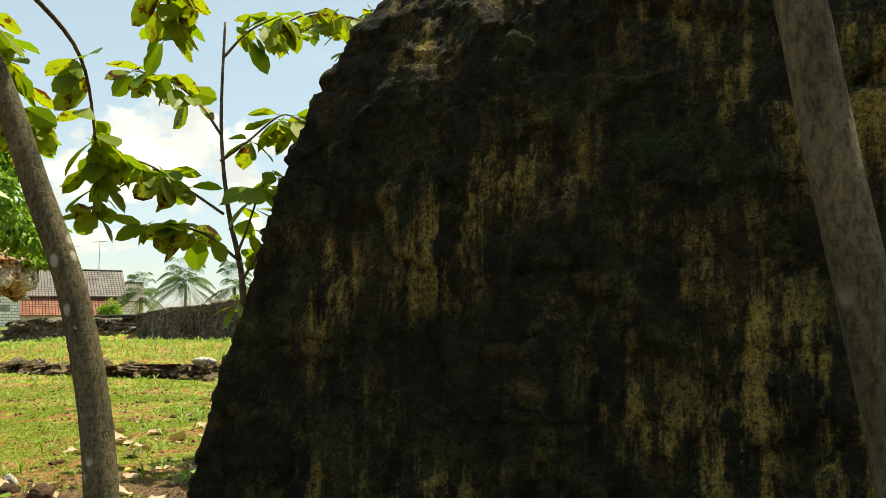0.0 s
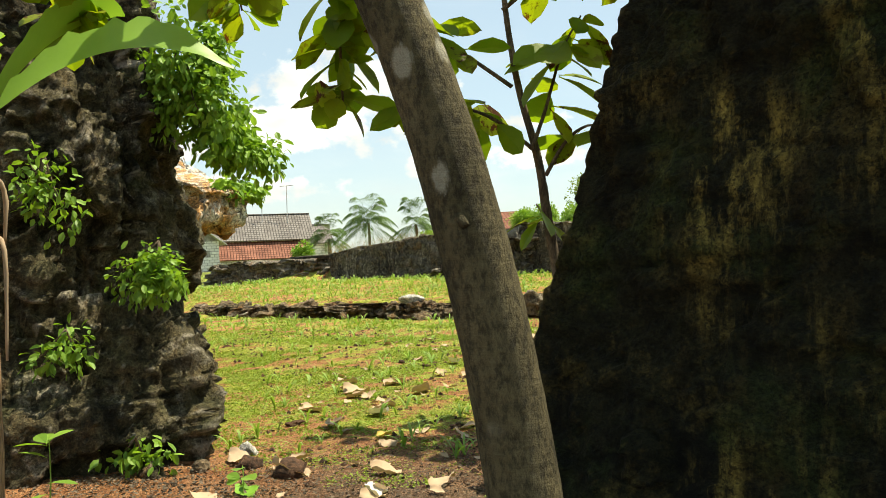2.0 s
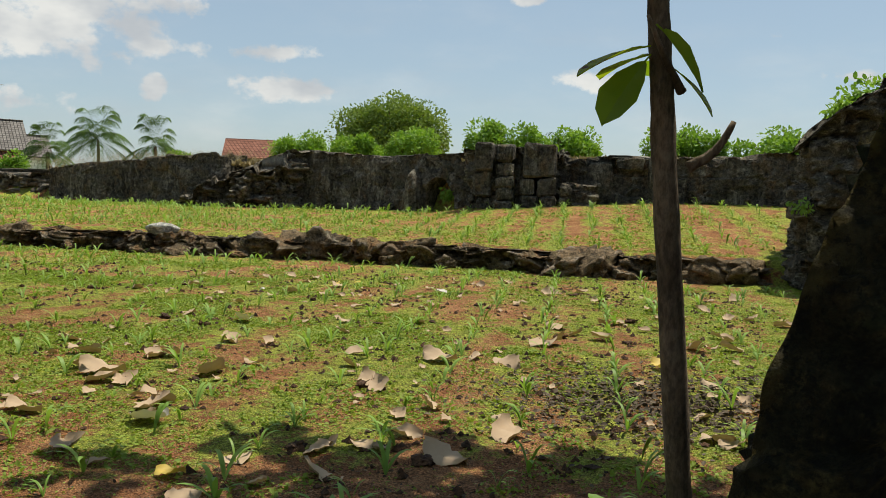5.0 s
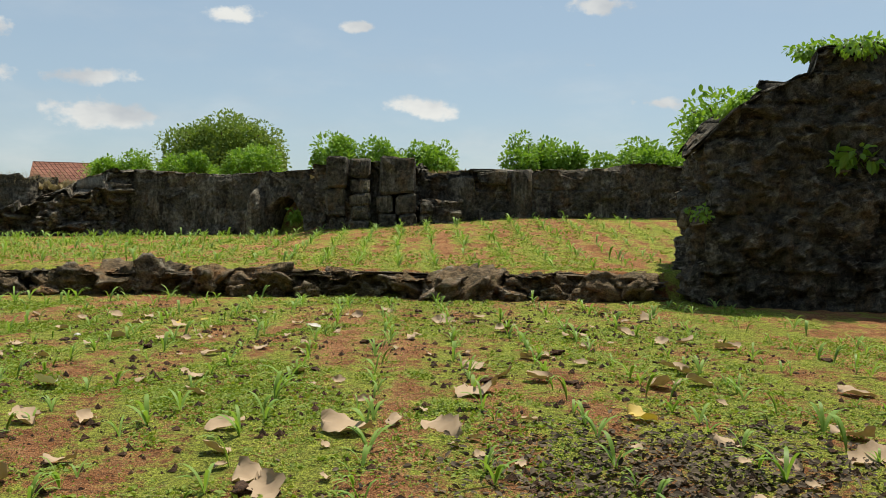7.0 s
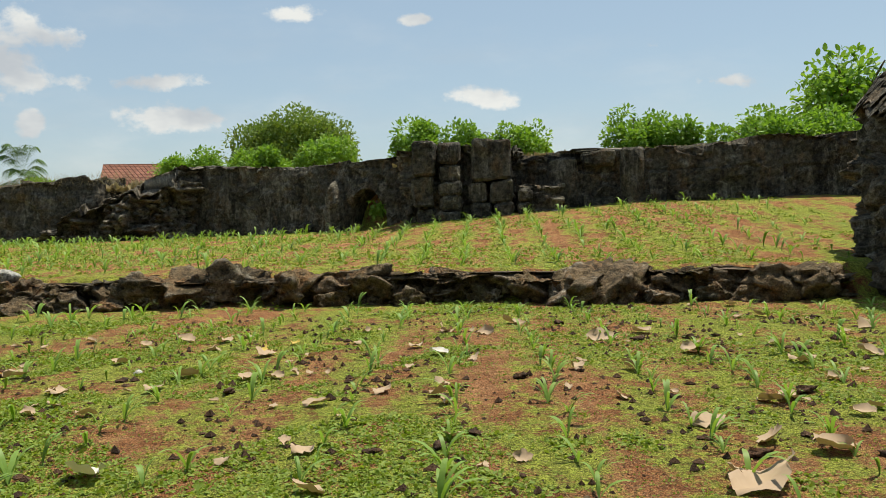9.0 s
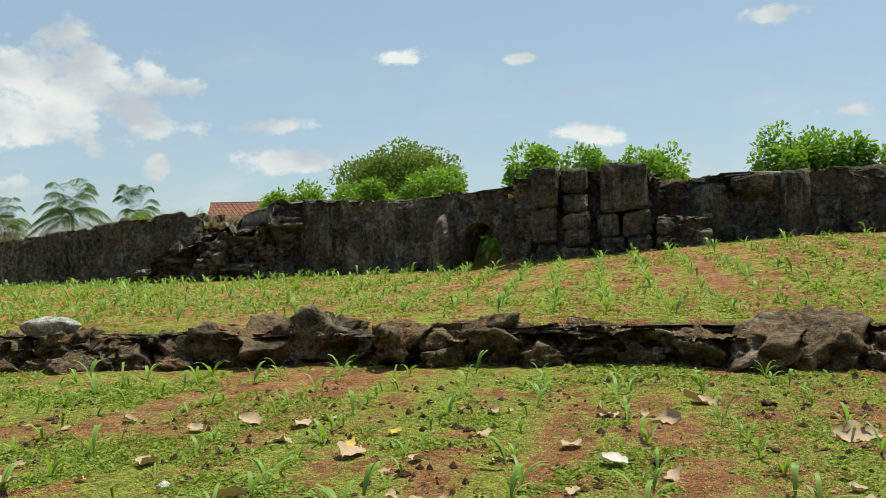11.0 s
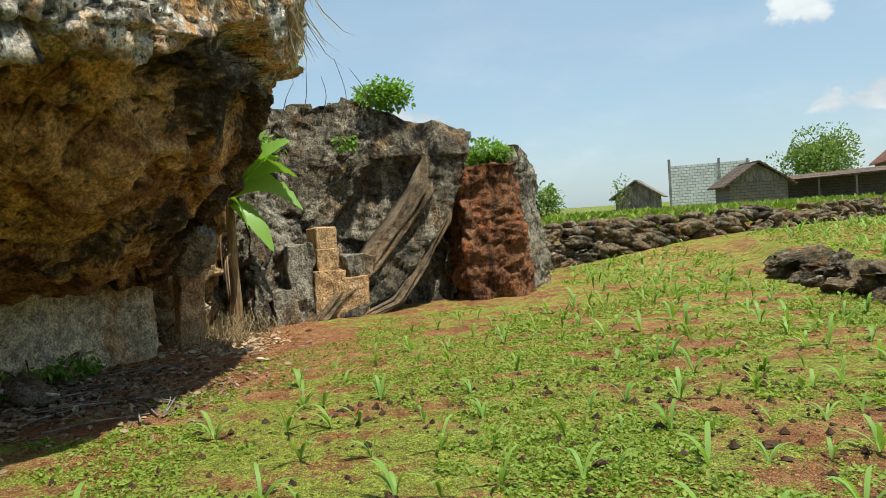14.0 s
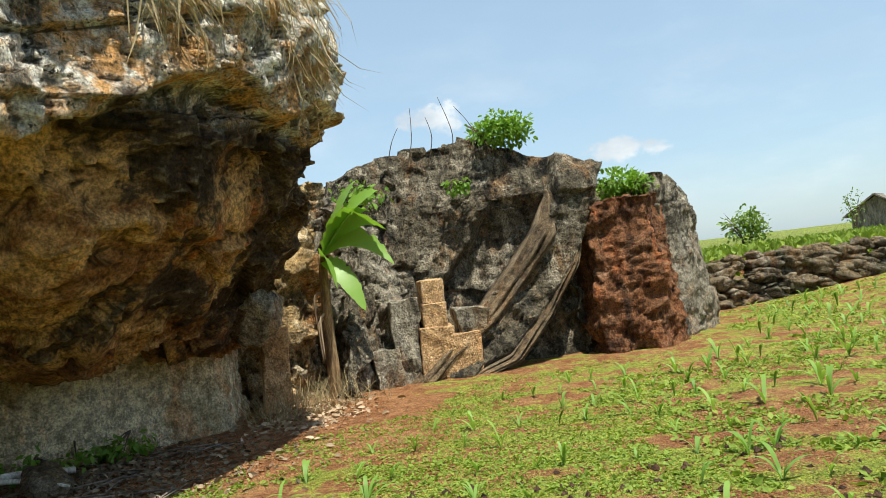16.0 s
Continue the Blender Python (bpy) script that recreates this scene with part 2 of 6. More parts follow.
def soil(n, pos):
    patch = n.noise(pos, 0.55, 6, 0.62)
    mid = n.noise(pos, 2.6, 7, 0.7)
    small = n.noise(pos, 9.0, 6, 0.7)
    fine = n.noise(pos, 34.0, 5, 0.7)
    grit = n.noise(pos, 110.0, 3, 0.7)
    earth = n.mix(n.smooth(mid, 0.35, 0.65), (0.24, 0.096, 0.038), (0.40, 0.195, 0.088))
    earth = n.mix(n.smooth(fine, 0.52, 0.72), earth, (0.40, 0.26, 0.14))
    earth = n.mix(n.smooth(small, 0.56, 0.70), earth, (0.10, 0.045, 0.02))
    green = n.mix(n.smooth(fine, 0.36, 0.64), (0.13, 0.155, 0.02), (0.34, 0.355, 0.07))
    green = n.mix(n.smooth(small, 0.42, 0.68), green, (0.25, 0.275, 0.04))
    mossy = n.math("ADD", n.math("MULTIPLY", patch, 0.30), n.math("ADD", n.math("MULTIPLY", mid, 0.34), n.math("ADD", n.math("MULTIPLY", small, 0.24), n.math("MULTIPLY", fine, 0.12))))
    at = n.add("ShaderNodeSeparateXYZ")
    n.link(pos, at.inputs[0])
    # bare earth under the trees and along the foot of the rocks, moss out on the field
    bare = n.math("MAXIMUM", n.math("SUBTRACT", 1.0, n.smooth(n.math("ADD", at.outputs[1], n.math("MULTIPLY", patch, 5.0)), 11.3, 14.6)),
                  n.math("SUBTRACT", 1.0, n.smooth(n.math("ADD", at.outputs[0], n.math("MULTIPLY", patch, 3.0)), -11.6, -9.6)))
    bare = n.math("MULTIPLY", bare, n.math("SUBTRACT", 1.0, n.smooth(at.outputs[1], 19.6, 22.0)))
    across = n.math("SUBTRACT", n.math("MULTIPLY", at.outputs[0], 0.961), n.math("MULTIPLY", at.outputs[1], 0.276))
    furrow = n.math("MULTIPLY", n.math("SINE", n.math("MULTIPLY", across, 2 * math.pi / 0.82)), 0.028)
    col = n.mix(n.smooth(n.math("ADD", furrow, n.math("SUBTRACT", mossy, n.math("MULTIPLY", bare, 0.21))), 0.468, 0.53), earth, green)
    meadow = n.smooth(n.math("MULTIPLY", at.outputs[0], -1.0), 23.5, 26.0)
    col = n.mix(n.math("MULTIPLY", meadow, 0.8), col, n.mix(n.smooth(fine, 0.35, 0.65), (0.07, 0.11, 0.02), (0.16, 0.21, 0.045)))
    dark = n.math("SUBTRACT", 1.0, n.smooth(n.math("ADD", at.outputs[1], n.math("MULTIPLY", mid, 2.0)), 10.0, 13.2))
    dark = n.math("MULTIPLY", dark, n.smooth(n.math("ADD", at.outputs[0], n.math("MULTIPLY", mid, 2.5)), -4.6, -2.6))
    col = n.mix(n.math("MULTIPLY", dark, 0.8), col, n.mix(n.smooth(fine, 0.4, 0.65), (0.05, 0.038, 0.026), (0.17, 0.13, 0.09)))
    col = n.mix(1.0, col, n.math("MULTIPLY_ADD", n.smooth(grit, 0.3, 0.7), 0.9, 0.55), "MULTIPLY")
    col = n.mix(1.0, col, n.math("MULTIPLY_ADD", n.smooth(small, 0.35, 0.65), 0.5, 0.75), "MULTIPLY")
    col = n.mix(1.0, col, n.math("MULTIPLY_ADD", n.smooth(n.noise(pos, 55.0, 6, 0.75), 0.38, 0.6), 0.9, 0.5), "MULTIPLY")
    return col, n.math("ADD", n.math("MULTIPLY", small, 0.5), n.math("ADD", n.math("MULTIPLY", fine, 0.6), n.math("MULTIPLY", grit, 0.35)))


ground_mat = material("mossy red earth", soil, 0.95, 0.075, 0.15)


def leafy(name, low, high, rough=0.5, glow=0.35, spots=None):
    """Leaf blades: colour by island and by grain, with some light passing through."""
    m = bpy.data.materials.new(name)
    m.use_nodes = True
    n = Nodes(m.node_tree)
    out = n.add("ShaderNodeOutputMaterial")
    geo = n.add("ShaderNodeNewGeometry")
    grain = n.noise(geo.outputs["Position"], 14.0, 4, 0.6)
    t = n.math("ADD", n.math("MULTIPLY", geo.outputs["Random Per Island"], 0.7), n.math("MULTIPLY", grain, 0.3))
    col = n.mix(t, low, high)
    if spots:
        pick = n.math("MULTIPLY", n.smooth(geo.outputs["Random Per Island"], 0.45, 0.75), n.smooth(n.noise(geo.outputs["Position"], 9.0, 5, 0.65), 0.5, 0.6))
        col = n.mix(pick, col, spots)
    bsdf = n.add("ShaderNodeBsdfPrincipled")
    n.link(col, bsdf.inputs["Base Color"])
    bsdf.inputs["Roughness"].default_value, bsdf.inputs["Specular IOR Level"].default_value = rough, 0.35
    thin = n.add("ShaderNodeBsdfTranslucent")
    n.link(n.mix(1.0, col, (1.0, 1.0, 0.45), "MULTIPLY"), thin.inputs[0])
    both = n.add("ShaderNodeMixShader")
    both.inputs[0].default_value = glow
    n.link(bsdf.outputs[0], both.inputs[1])
    n.link(thin.outputs[0], both.inputs[2])
    n.link(both.outputs[0], out.inputs[0])
    return m


leaf_bush = leafy("bush leaves", (0.12, 0.24, 0.03), (0.28, 0.46, 0.07), 0.5, 0.45)
leaf_far = leafy("far tree leaves", (0.09, 0.16, 0.03), (0.26, 0.36, 0.075), 0.6, 0.35)
leaf_palm = leafy("palm fronds", (0.045, 0.10, 0.025), (0.14, 0.23, 0.06), 0.85, 0.25)
leaf_teak = leafy("broad tree leaves", (0.10, 0.21, 0.015), (0.36, 0.42, 0.03), 0.45, 0.6, (0.10, 0.03, 0.01))
leaf_banana = leafy("banana leaves", (0.16, 0.34, 0.04), (0.32, 0.52, 0.09), 0.4, 0.45)
leaf_corn = leafy("maize seedling blades", (0.16, 0.30, 0.05), (0.34, 0.50, 0.12), 0.5, 0.45)
leaf_weed = leafy("creeping weeds", (0.13, 0.22, 0.022), (0.34, 0.42, 0.07), 0.6, 0.4)
leaf_dry = leafy("dry fallen leaves", (0.20, 0.11, 0.055), (0.62, 0.48, 0.33), 0.8, 0.1)
leaf_straw = leafy("dead grass straw", (0.22, 0.16, 0.08), (0.45, 0.36, 0.20), 0.8, 0.2)


def mottled(name, a, b, scale, rough=0.85, bump=0.01, stretch=(1, 1, 1)):
    def build(n, pos):
        v = n.stretch(pos, *stretch)
        t = n.noise(v, scale, 6, 0.65)
        g = n.noise(v, scale * 7, 4, 0.7)
        col = n.mix(n.smooth(t, 0.35, 0.65), a, b)
        col = n.mix(1.0, col, n.math("MULTIPLY_ADD", n.smooth(g, 0.3, 0.7), 0.8, 0.6), "MULTIPLY")
        return col, n.math("ADD", n.math("MULTIPLY", t, 0.5), n.math("MULTIPLY", g, 0.5))
    return material(name, build, rough, bump)


def bark_skin(n, pos):
    broad = n.noise(n.stretch(pos, 1, 1, 0.5), 4.0, 6, 0.65)
    crack = n.noise(n.stretch(pos, 1.6, 1.6, 0.8), 34.0, 6, 0.75)
    ring = n.noise(n.stretch(pos, 0.6, 0.6, 5.0), 9.0, 4, 0.6)
    col = n.mix(n.smooth(broad, 0.36, 0.64), (0.046, 0.039, 0.018), (0.128, 0.107, 0.055))
    col = n.mix(1.0, col, n.math("MULTIPLY_ADD", n.smooth(crack, 0.36, 0.6), 0.8, 0.45), "MULTIPLY")
    spot = n.add("ShaderNodeTexVoronoi")
    spot.inputs["Scale"].default_value = 7.0
    n.link(n.stretch(pos, 1, 1, 0.7), spot.inputs["Vector"])
    lichen = n.math("MULTIPLY", n.math("SUBTRACT", 1.0, n.smooth(n.math("ADD", spot.outputs["Distance"], n.math("MULTIPLY", crack, 0.25)), 0.27, 0.36)), n.smooth(n.noise(pos, 2.6, 2), 0.5, 0.58))
    col = n.mix(n.math("MULTIPLY", lichen, 0.7), col, (0.42, 0.40, 0.31))
    return col, n.math("ADD", n.math("MULTIPLY", crack, 0.8), n.math("MULTIPLY", ring, 0.4))


bark = material("smooth fissured bark", bark_skin, 0.9, 0.02)
bark_dark = mottled("brown bark", (0.07, 0.05, 0.03), (0.16, 0.12, 0.08), 8.0, 0.9, 0.02, (1, 1, 0.4))
banana_stem = mottled("dry banana stem", (0.12, 0.07, 0.035), (0.34, 0.22, 0.11), 6.0, 0.8, 0.02, (2, 2, 0.25))
clod_mat = mottled("dark earth clod", (0.035, 0.02, 0.012), (0.11, 0.058, 0.032), 12.0, 0.95, 0.03)
wood_old = mottled("grey weathered timber", (0.10, 0.085, 0.07), (0.26, 0.22, 0.18), 4.0, 0.9, 0.01, (1, 1, 0.3))
plaster = mottled("bare cement plaster", (0.20, 0.19, 0.18), (0.36, 0.35, 0.33), 2.0)
sheet_roof = mottled("weathered fibre cement sheet", (0.34, 0.34, 0.31), (0.50, 0.49, 0.45), 1.0)
metal_grey = mottled("galvanised pipe", (0.30, 0.30, 0.30), (0.45, 0.45, 0.45), 3.0, 0.5)
wood_pale = mottled("bleached dead wood", (0.36, 0.33, 0.28), (0.66, 0.62, 0.55), 5.0, 0.9, 0.01, (1, 1, 0.4))
litter_mat = mottled("pale plastic litter", (0.6, 0.62, 0.64), (0.8, 0.8, 0.8), 6.0, 0.4)


def block_wall(name, block, joint, width, height):
    def build(n, pos):
        n_ = n.add("ShaderNodeSeparateXYZ")
        n.link(pos, n_.inputs[0])
        join = n.add("ShaderNodeCombineXYZ")
        n.link(n.math("ADD", n_.outputs[0], n.math("MULTIPLY", n_.outputs[1], 0.55)), join.inputs[0])
        n.link(n_.outputs[2], join.inputs[1])
        br = n.add("ShaderNodeTexBrick")
        n.link(join.outputs[0], br.inputs["Vector"])
        br.inputs["Color1"].default_value = (*block, 1)
        br.inputs["Color2"].default_value = (*[c * 0.8 for c in block], 1)
        br.inputs["Mortar"].default_value = (*joint, 1)
        br.inputs["Scale"].default_value, br.inputs["Mortar Size"].default_value = 1.0, height * 0.08
        br.inputs["Brick Width"].default_value, br.inputs["Row Height"].default_value = width, height
        stain = n.noise(pos, 0.9, 5)
        return n.mix(n.math("MULTIPLY", n.smooth(stain, 0.5, 0.75), 0.35), br.outputs["Color"], (0.25, 0.22, 0.18)), br.outputs["Fac"]
    return material(name, build, 0.9, 0.02)


white_blocks = block_wall("white limestone blockwork", (0.86, 0.85, 0.82), (0.30, 0.29, 0.28), 0.46, 0.23)
dark_blocks = block_wall("old brown blockwork", (0.22, 0.18, 0.14), (0.10, 0.08, 0.07), 0.4, 0.18)


def tile_mat(name, a, b):
    def build(n, pos):
        s = n.add("ShaderNodeSeparateXYZ")
        n.link(pos, s.inputs[0])
        row = n.math("FRACT", n.math("MULTIPLY", s.outputs[2], 5.5))
        colm = n.math("FRACT", n.math("MULTIPLY", n.math("ADD", s.outputs[0], n.math("MULTIPLY", s.outputs[1], 0.57)), 3.6))
        t = n.noise(pos, 1.1, 6, 0.7)
        f = n.noise(pos, 6.0, 4, 0.7)
        col = n.mix(n.smooth(n.math("ADD", n.math("MULTIPLY", t, 0.6), n.math("MULTIPLY", f, 0.4)), 0.38, 0.62), a, b)
        gap = n.math("MULTIPLY", n.smooth(row, 0.0, 0.25), n.smooth(n.math("ABSOLUTE", n.math("SUBTRACT", colm, 0.5)), 0.5, 0.32))
        return n.mix(n.math("SUBTRACT", 1.0, gap), col, tuple(c * 0.45 for c in a)), gap
    return material(name, build, 0.85, 0.04)


tile_grey = tile_mat("grey weathered roof tiles", (0.13, 0.115, 0.105), (0.24, 0.22, 0.20))
tile_brown = tile_mat("old brown roof tiles", (0.09, 0.06, 0.042), (0.20, 0.14, 0.10))
tile_red = tile_mat("red clay roof tiles", (0.17, 0.065, 0.042), (0.33, 0.14, 0.09))


# ---- mesh helpers ----
def hash3(ix, iy, iz, seed):
    h = (ix * 374761393 + iy * 668265263 + iz * 2147483647 + seed * 974634777) & 0xFFFFFFFF
    h = ((h ^ (h >> 13)) * 1274126177) & 0xFFFFFFFF
    h = ((h ^ (h >> 16)) * 2246822519) & 0xFFFFFFFF
    return (h & 0xFFFF) / 65535.0


def value_noise(p, seed=0):
    """Smooth value noise in -1..1 at the points p (n, 3)."""
    i = np.floor(p).astype(np.int64)
    f = p - i
    f = f * f * (3 - 2 * f)
    total = 0
    for dx in (0, 1):
        for dy in (0, 1):
            for dz in (0, 1):
                wgt = (f[:, 0] if dx else 1 - f[:, 0]) * (f[:, 1] if dy else 1 - f[:, 1]) * (f[:, 2] if dz else 1 - f[:, 2])
                total = total + wgt * hash3(i[:, 0] + dx, i[:, 1] + dy, i[:, 2] + dz, seed)
    return total * 2 - 1


def fbm(p, octaves=4, gain=0.5, seed=0, ridged=False):
    total, amp, norm = 0, 1.0, 0
    for k in range(octaves):
        v = value_noise(p * 2 ** k + 17.3 * k, seed + k)
        total, norm, amp = total + amp * ((1 - 2 * np.abs(v)) if ridged else v), norm + amp, amp * gain
    return total / norm


def facets(p, seed=0):
    """Broken-rock relief: cells with a height and a tilt of their own, meeting in crisp edges."""
    i = np.floor(p).astype(np.int64)
    best = np.full(len(p), 1e9)
    out = np.zeros(len(p))
    for dx in (-1, 0, 1):
        for dy in (-1, 0, 1):
            for dz in (-1, 0, 1):
                a, b, c = i[:, 0] + dx, i[:, 1] + dy, i[:, 2] + dz
                h = [hash3(a, b, c, seed + 101 * k) for k in range(4)]
                d = p - np.stack([a + h[0], b + h[1], c + h[2]], -1)
                r = (d * d).sum(1)
                near = r < best
                tilt = (h[1] - 0.5) * d[:, 0] + (h[2] - 0.5) * d[:, 1] + (h[0] - 0.5) * d[:, 2]
                out = np.where(near, (h[3] - 0.5) + 1.3 * tilt, out)
                best = np.where(near, r, best)
    return out


def mesh_of(name, verts, faces, material_, smooth=False):
    me = bpy.data.meshes.new(name)
    me.from_pydata([tuple(map(float, v)) for v in verts] if not isinstance(verts, np.ndarray) else verts.tolist(), [], faces if isinstance(faces, list) else faces.tolist())
    me.materials.append(material_)
    if smooth:
        me.polygons.foreach_set("use_smooth", [True] * len(me.polygons))
    me.update()
    return me


def thing(name, label, category, at=(0, 0, 0), group="", kind="", turn=0):
    """An Empty at a thing's base, to hold its parts."""
    ob = new(name)
    ob.matrix_world = pose(*at, 0, 0, turn)
    ob.empty_display_size = 0.1
    return tagged(ob, label, category, group, kind)


def part(name, bm, material_, parent, label="", smooth=False):
    """Links a bmesh, or a ready mesh, as one mesh object under a thing or a part."""
    if isinstance(bm, bpy.types.Mesh):
        me = bm
    else:
        me = bpy.data.meshes.new(name)
        bm.to_mesh(me)
        bm.free()
        me.materials.append(material_)
        if smooth:
            me.polygons.foreach_set("use_smooth", [True] * len(me.polygons))
    ob = new(name, me)
    ob.parent = parent
    return tagged(ob, label)


def box_bm(x0, x1, y0, y1, z0, z1, bevel=0.0):
    bm = bmesh.new()
    bmesh.ops.create_cube(bm, size=1.0, matrix=Matrix.Translation(((x0 + x1) / 2, (y0 + y1) / 2, (z0 + z1) / 2)) @ Matrix.Diagonal((x1 - x0, y1 - y0, z1 - z0, 1)))
    if bevel:
        bmesh.ops.bevel(bm, geom=bm.edges[:], offset=bevel, segments=1, affect="EDGES")
    return bm


def poly_bm(points, faces, thick=0.0):
    bm = bmesh.new()
    vs = [bm.verts.new(p) for p in points]
    fs = [bm.faces.new([vs[i] for i in f]) for f in faces]
    bmesh.ops.recalc_face_normals(bm, faces=bm.faces[:])
    if thick:
        bmesh.ops.solidify(bm, geom=fs, thickness=thick)
    return bm


def tube_data(path, radii, sides=10, wobble=0.0, seed=0):
    """Vertices and faces of a tapered tube along a path."""
    path = [Vector(p) for p in path]
    rnd = random.Random(seed)
    verts, faces = [], []
    ref = Vector((1, 0.3, 0.1)).normalized()
    for k, p in enumerate(path):
        d = (path[min(k + 1, len(path) - 1)] - path[max(k - 1, 0)]).normalized()
        a = d.cross(ref)
        a = a.normalized() if a.length > 1e-3 else d.orthogonal().normalized()
        b = d.cross(a)
        for s in range(sides):
            t = 2 * math.pi * s / sides
            verts.append(p + (a * math.cos(t) + b * math.sin(t)) * radii[k] * (1 + wobble * rnd.uniform(-1, 1)))
        if k:
            o = (k - 1) * sides
            faces += [[o + s, o + (s + 1) % sides, o + sides + (s + 1) % sides, o + sides + s] for s in range(sides)]
    n = len(path) - 1
    faces += [list(range(sides))[::-1], [n * sides + s for s in range(sides)]]
    return verts, faces


def curve_points(points, steps):
    """A smooth path through the points."""
    pts = [Vector(p) for p in points]
    out = []
    for i in range(len(pts) - 1):
        p0, p1, p2, p3 = pts[max(i - 1, 0)], pts[i], pts[i + 1], pts[min(i + 2, len(pts) - 1)]
        for s in range(steps):
            t = s / steps
            out.append(0.5 * (2 * p1 + (p2 - p0) * t + (2 * p0 - 5 * p1 + 4 * p2 - p3) * t * t + (3 * p1 - p0 - 3 * p2 + p3) * t ** 3))
    return out + [pts[-1]]


def tube_mesh(name, points, r0, r1, material_, sides=12, steps=8, wobble=0.03, seed=0):
    path = curve_points(points, steps)
    v, f = tube_data(path, [r0 + (r1 - r0) * k / (len(path) - 1) for k in range(len(path))], sides, wobble, seed)
    return mesh_of(name, v, f, material_, True)


# ---- ground ----
LEDGE_X = [-30, -22, -17, -13.3, -10.8, -8.3, -6, -3.7, -1.8, -0.5, 1, 2.3, 6, 30]
LEDGE_Y = [34, 33, 30.6, 28.6, 27.8, 27.1, 26.5, 25.9, 25.6, 25.0, 24.3, 23.9, 22.6, 20]
WALL_X = [-40, -26, -23, -16, -8.5, -5.9, -0.4, 1.0, 3.8, 6.8, 8.5, 12, 40]
WALL_Y = [55, 49, 47.4, 44.8, 41.8, 40.9, 37.3, 35.2, 34.2, 33.4, 32.4, 31, 26]
BANK_Y = [20, 27.5, 31.5, 36, 44, 60]
BANK_X = [-23, -22.4, -23.2, -23.6, -26.5, -27]


def step(v, lo, hi):
    t = np.clip((v - lo) / (hi - lo), 0, 1)
    return t * t * (3 - 2 * t)


def ground_height(x, y):
    x, y = np.asarray(x, float), np.asarray(y, float)
    flat = -0.66 * step(y, -1.5, 9.5) + 0.5 * step(y, 27, 36) * step(-x, 10, 18)
    ly = np.interp(x, LEDGE_X, LEDGE_Y)
    lift = np.interp(x, [-22, -17, -10, 40], [0.0, 0.22, 0.5, 0.55])
    past = y - ly
    z = flat + lift * step(past, 0.0, 0.4)
    goal = np.interp(x, [-25, -16, -5.9, -0.4, 1, 3.8, 6.8, 12, 40], [0.12, 0.05, 0.14, 0.25, 0.5, 0.72, 0.92, 1.1, 1.2])
    z = z + (goal - z) * step(past, 0.0, 11.0) * step(x, -24, -18)
    top = np.interp(x, [-40, -26, -20, -16, -6, 0, 8, 40], [0.5, 0.6, 1.1, 1.4, 1.9, 2.1, 2.2, 2.4])
    z = z + (top - z) * step(y - np.interp(x, WALL_X, WALL_Y), 0.8, 2.2)
    bank = step(np.interp(y, BANK_Y, BANK_X) - x, 0.2, 0.8) * step(y, 24, 26)
    z = z + (0.42 - z) * bank * (1 - step(y - np.interp(x, WALL_X, WALL_Y), -1.0, 0.5) * step(x, -30, -26))
    p = np.stack([x, y, np.zeros_like(x)], -1).reshape(-1, 3)
    return z + 0.03 * fbm(p * 0.8, 3, 0.5, 5).reshape(x.shape) + 0.02 * fbm(p * 4.0, 2, 0.5, 9).reshape(x.shape)


def ground_at(x, y):
    return float(ground_height(np.array([x]), np.array([y]))[0])


def stretch_axis(lo, hi, fine, far):
    """Even spacing between lo and hi, growing outwards to far."""
    mid = list(np.arange(lo, hi, fine))
    gap, a, b = fine, lo, hi
    left, right = [], []
    while a > -far:
        gap *= 1.3
        a -= gap
        b += gap
        left.append(a)
        right.append(b)
    return np.array(left[::-1] + mid + [hi] + right)


gx, gy = stretch_axis(-24.0, 10.0, 0.14, 2500), stretch_axis(0.0, 40.0, 0.14, 2500)
GX, GY = np.meshgrid(gx, gy)
GZ = ground_height(GX, GY)
nx, ny = len(gx), len(gy)
quad = (np.arange(ny - 1)[:, None] * nx + np.arange(nx - 1)[None, :]).ravel()
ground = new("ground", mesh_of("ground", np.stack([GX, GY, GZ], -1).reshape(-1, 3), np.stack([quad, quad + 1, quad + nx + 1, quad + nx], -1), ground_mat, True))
tagged(ground, "mossy red-brown earth field with thin green cover", "ground", kind="structure")


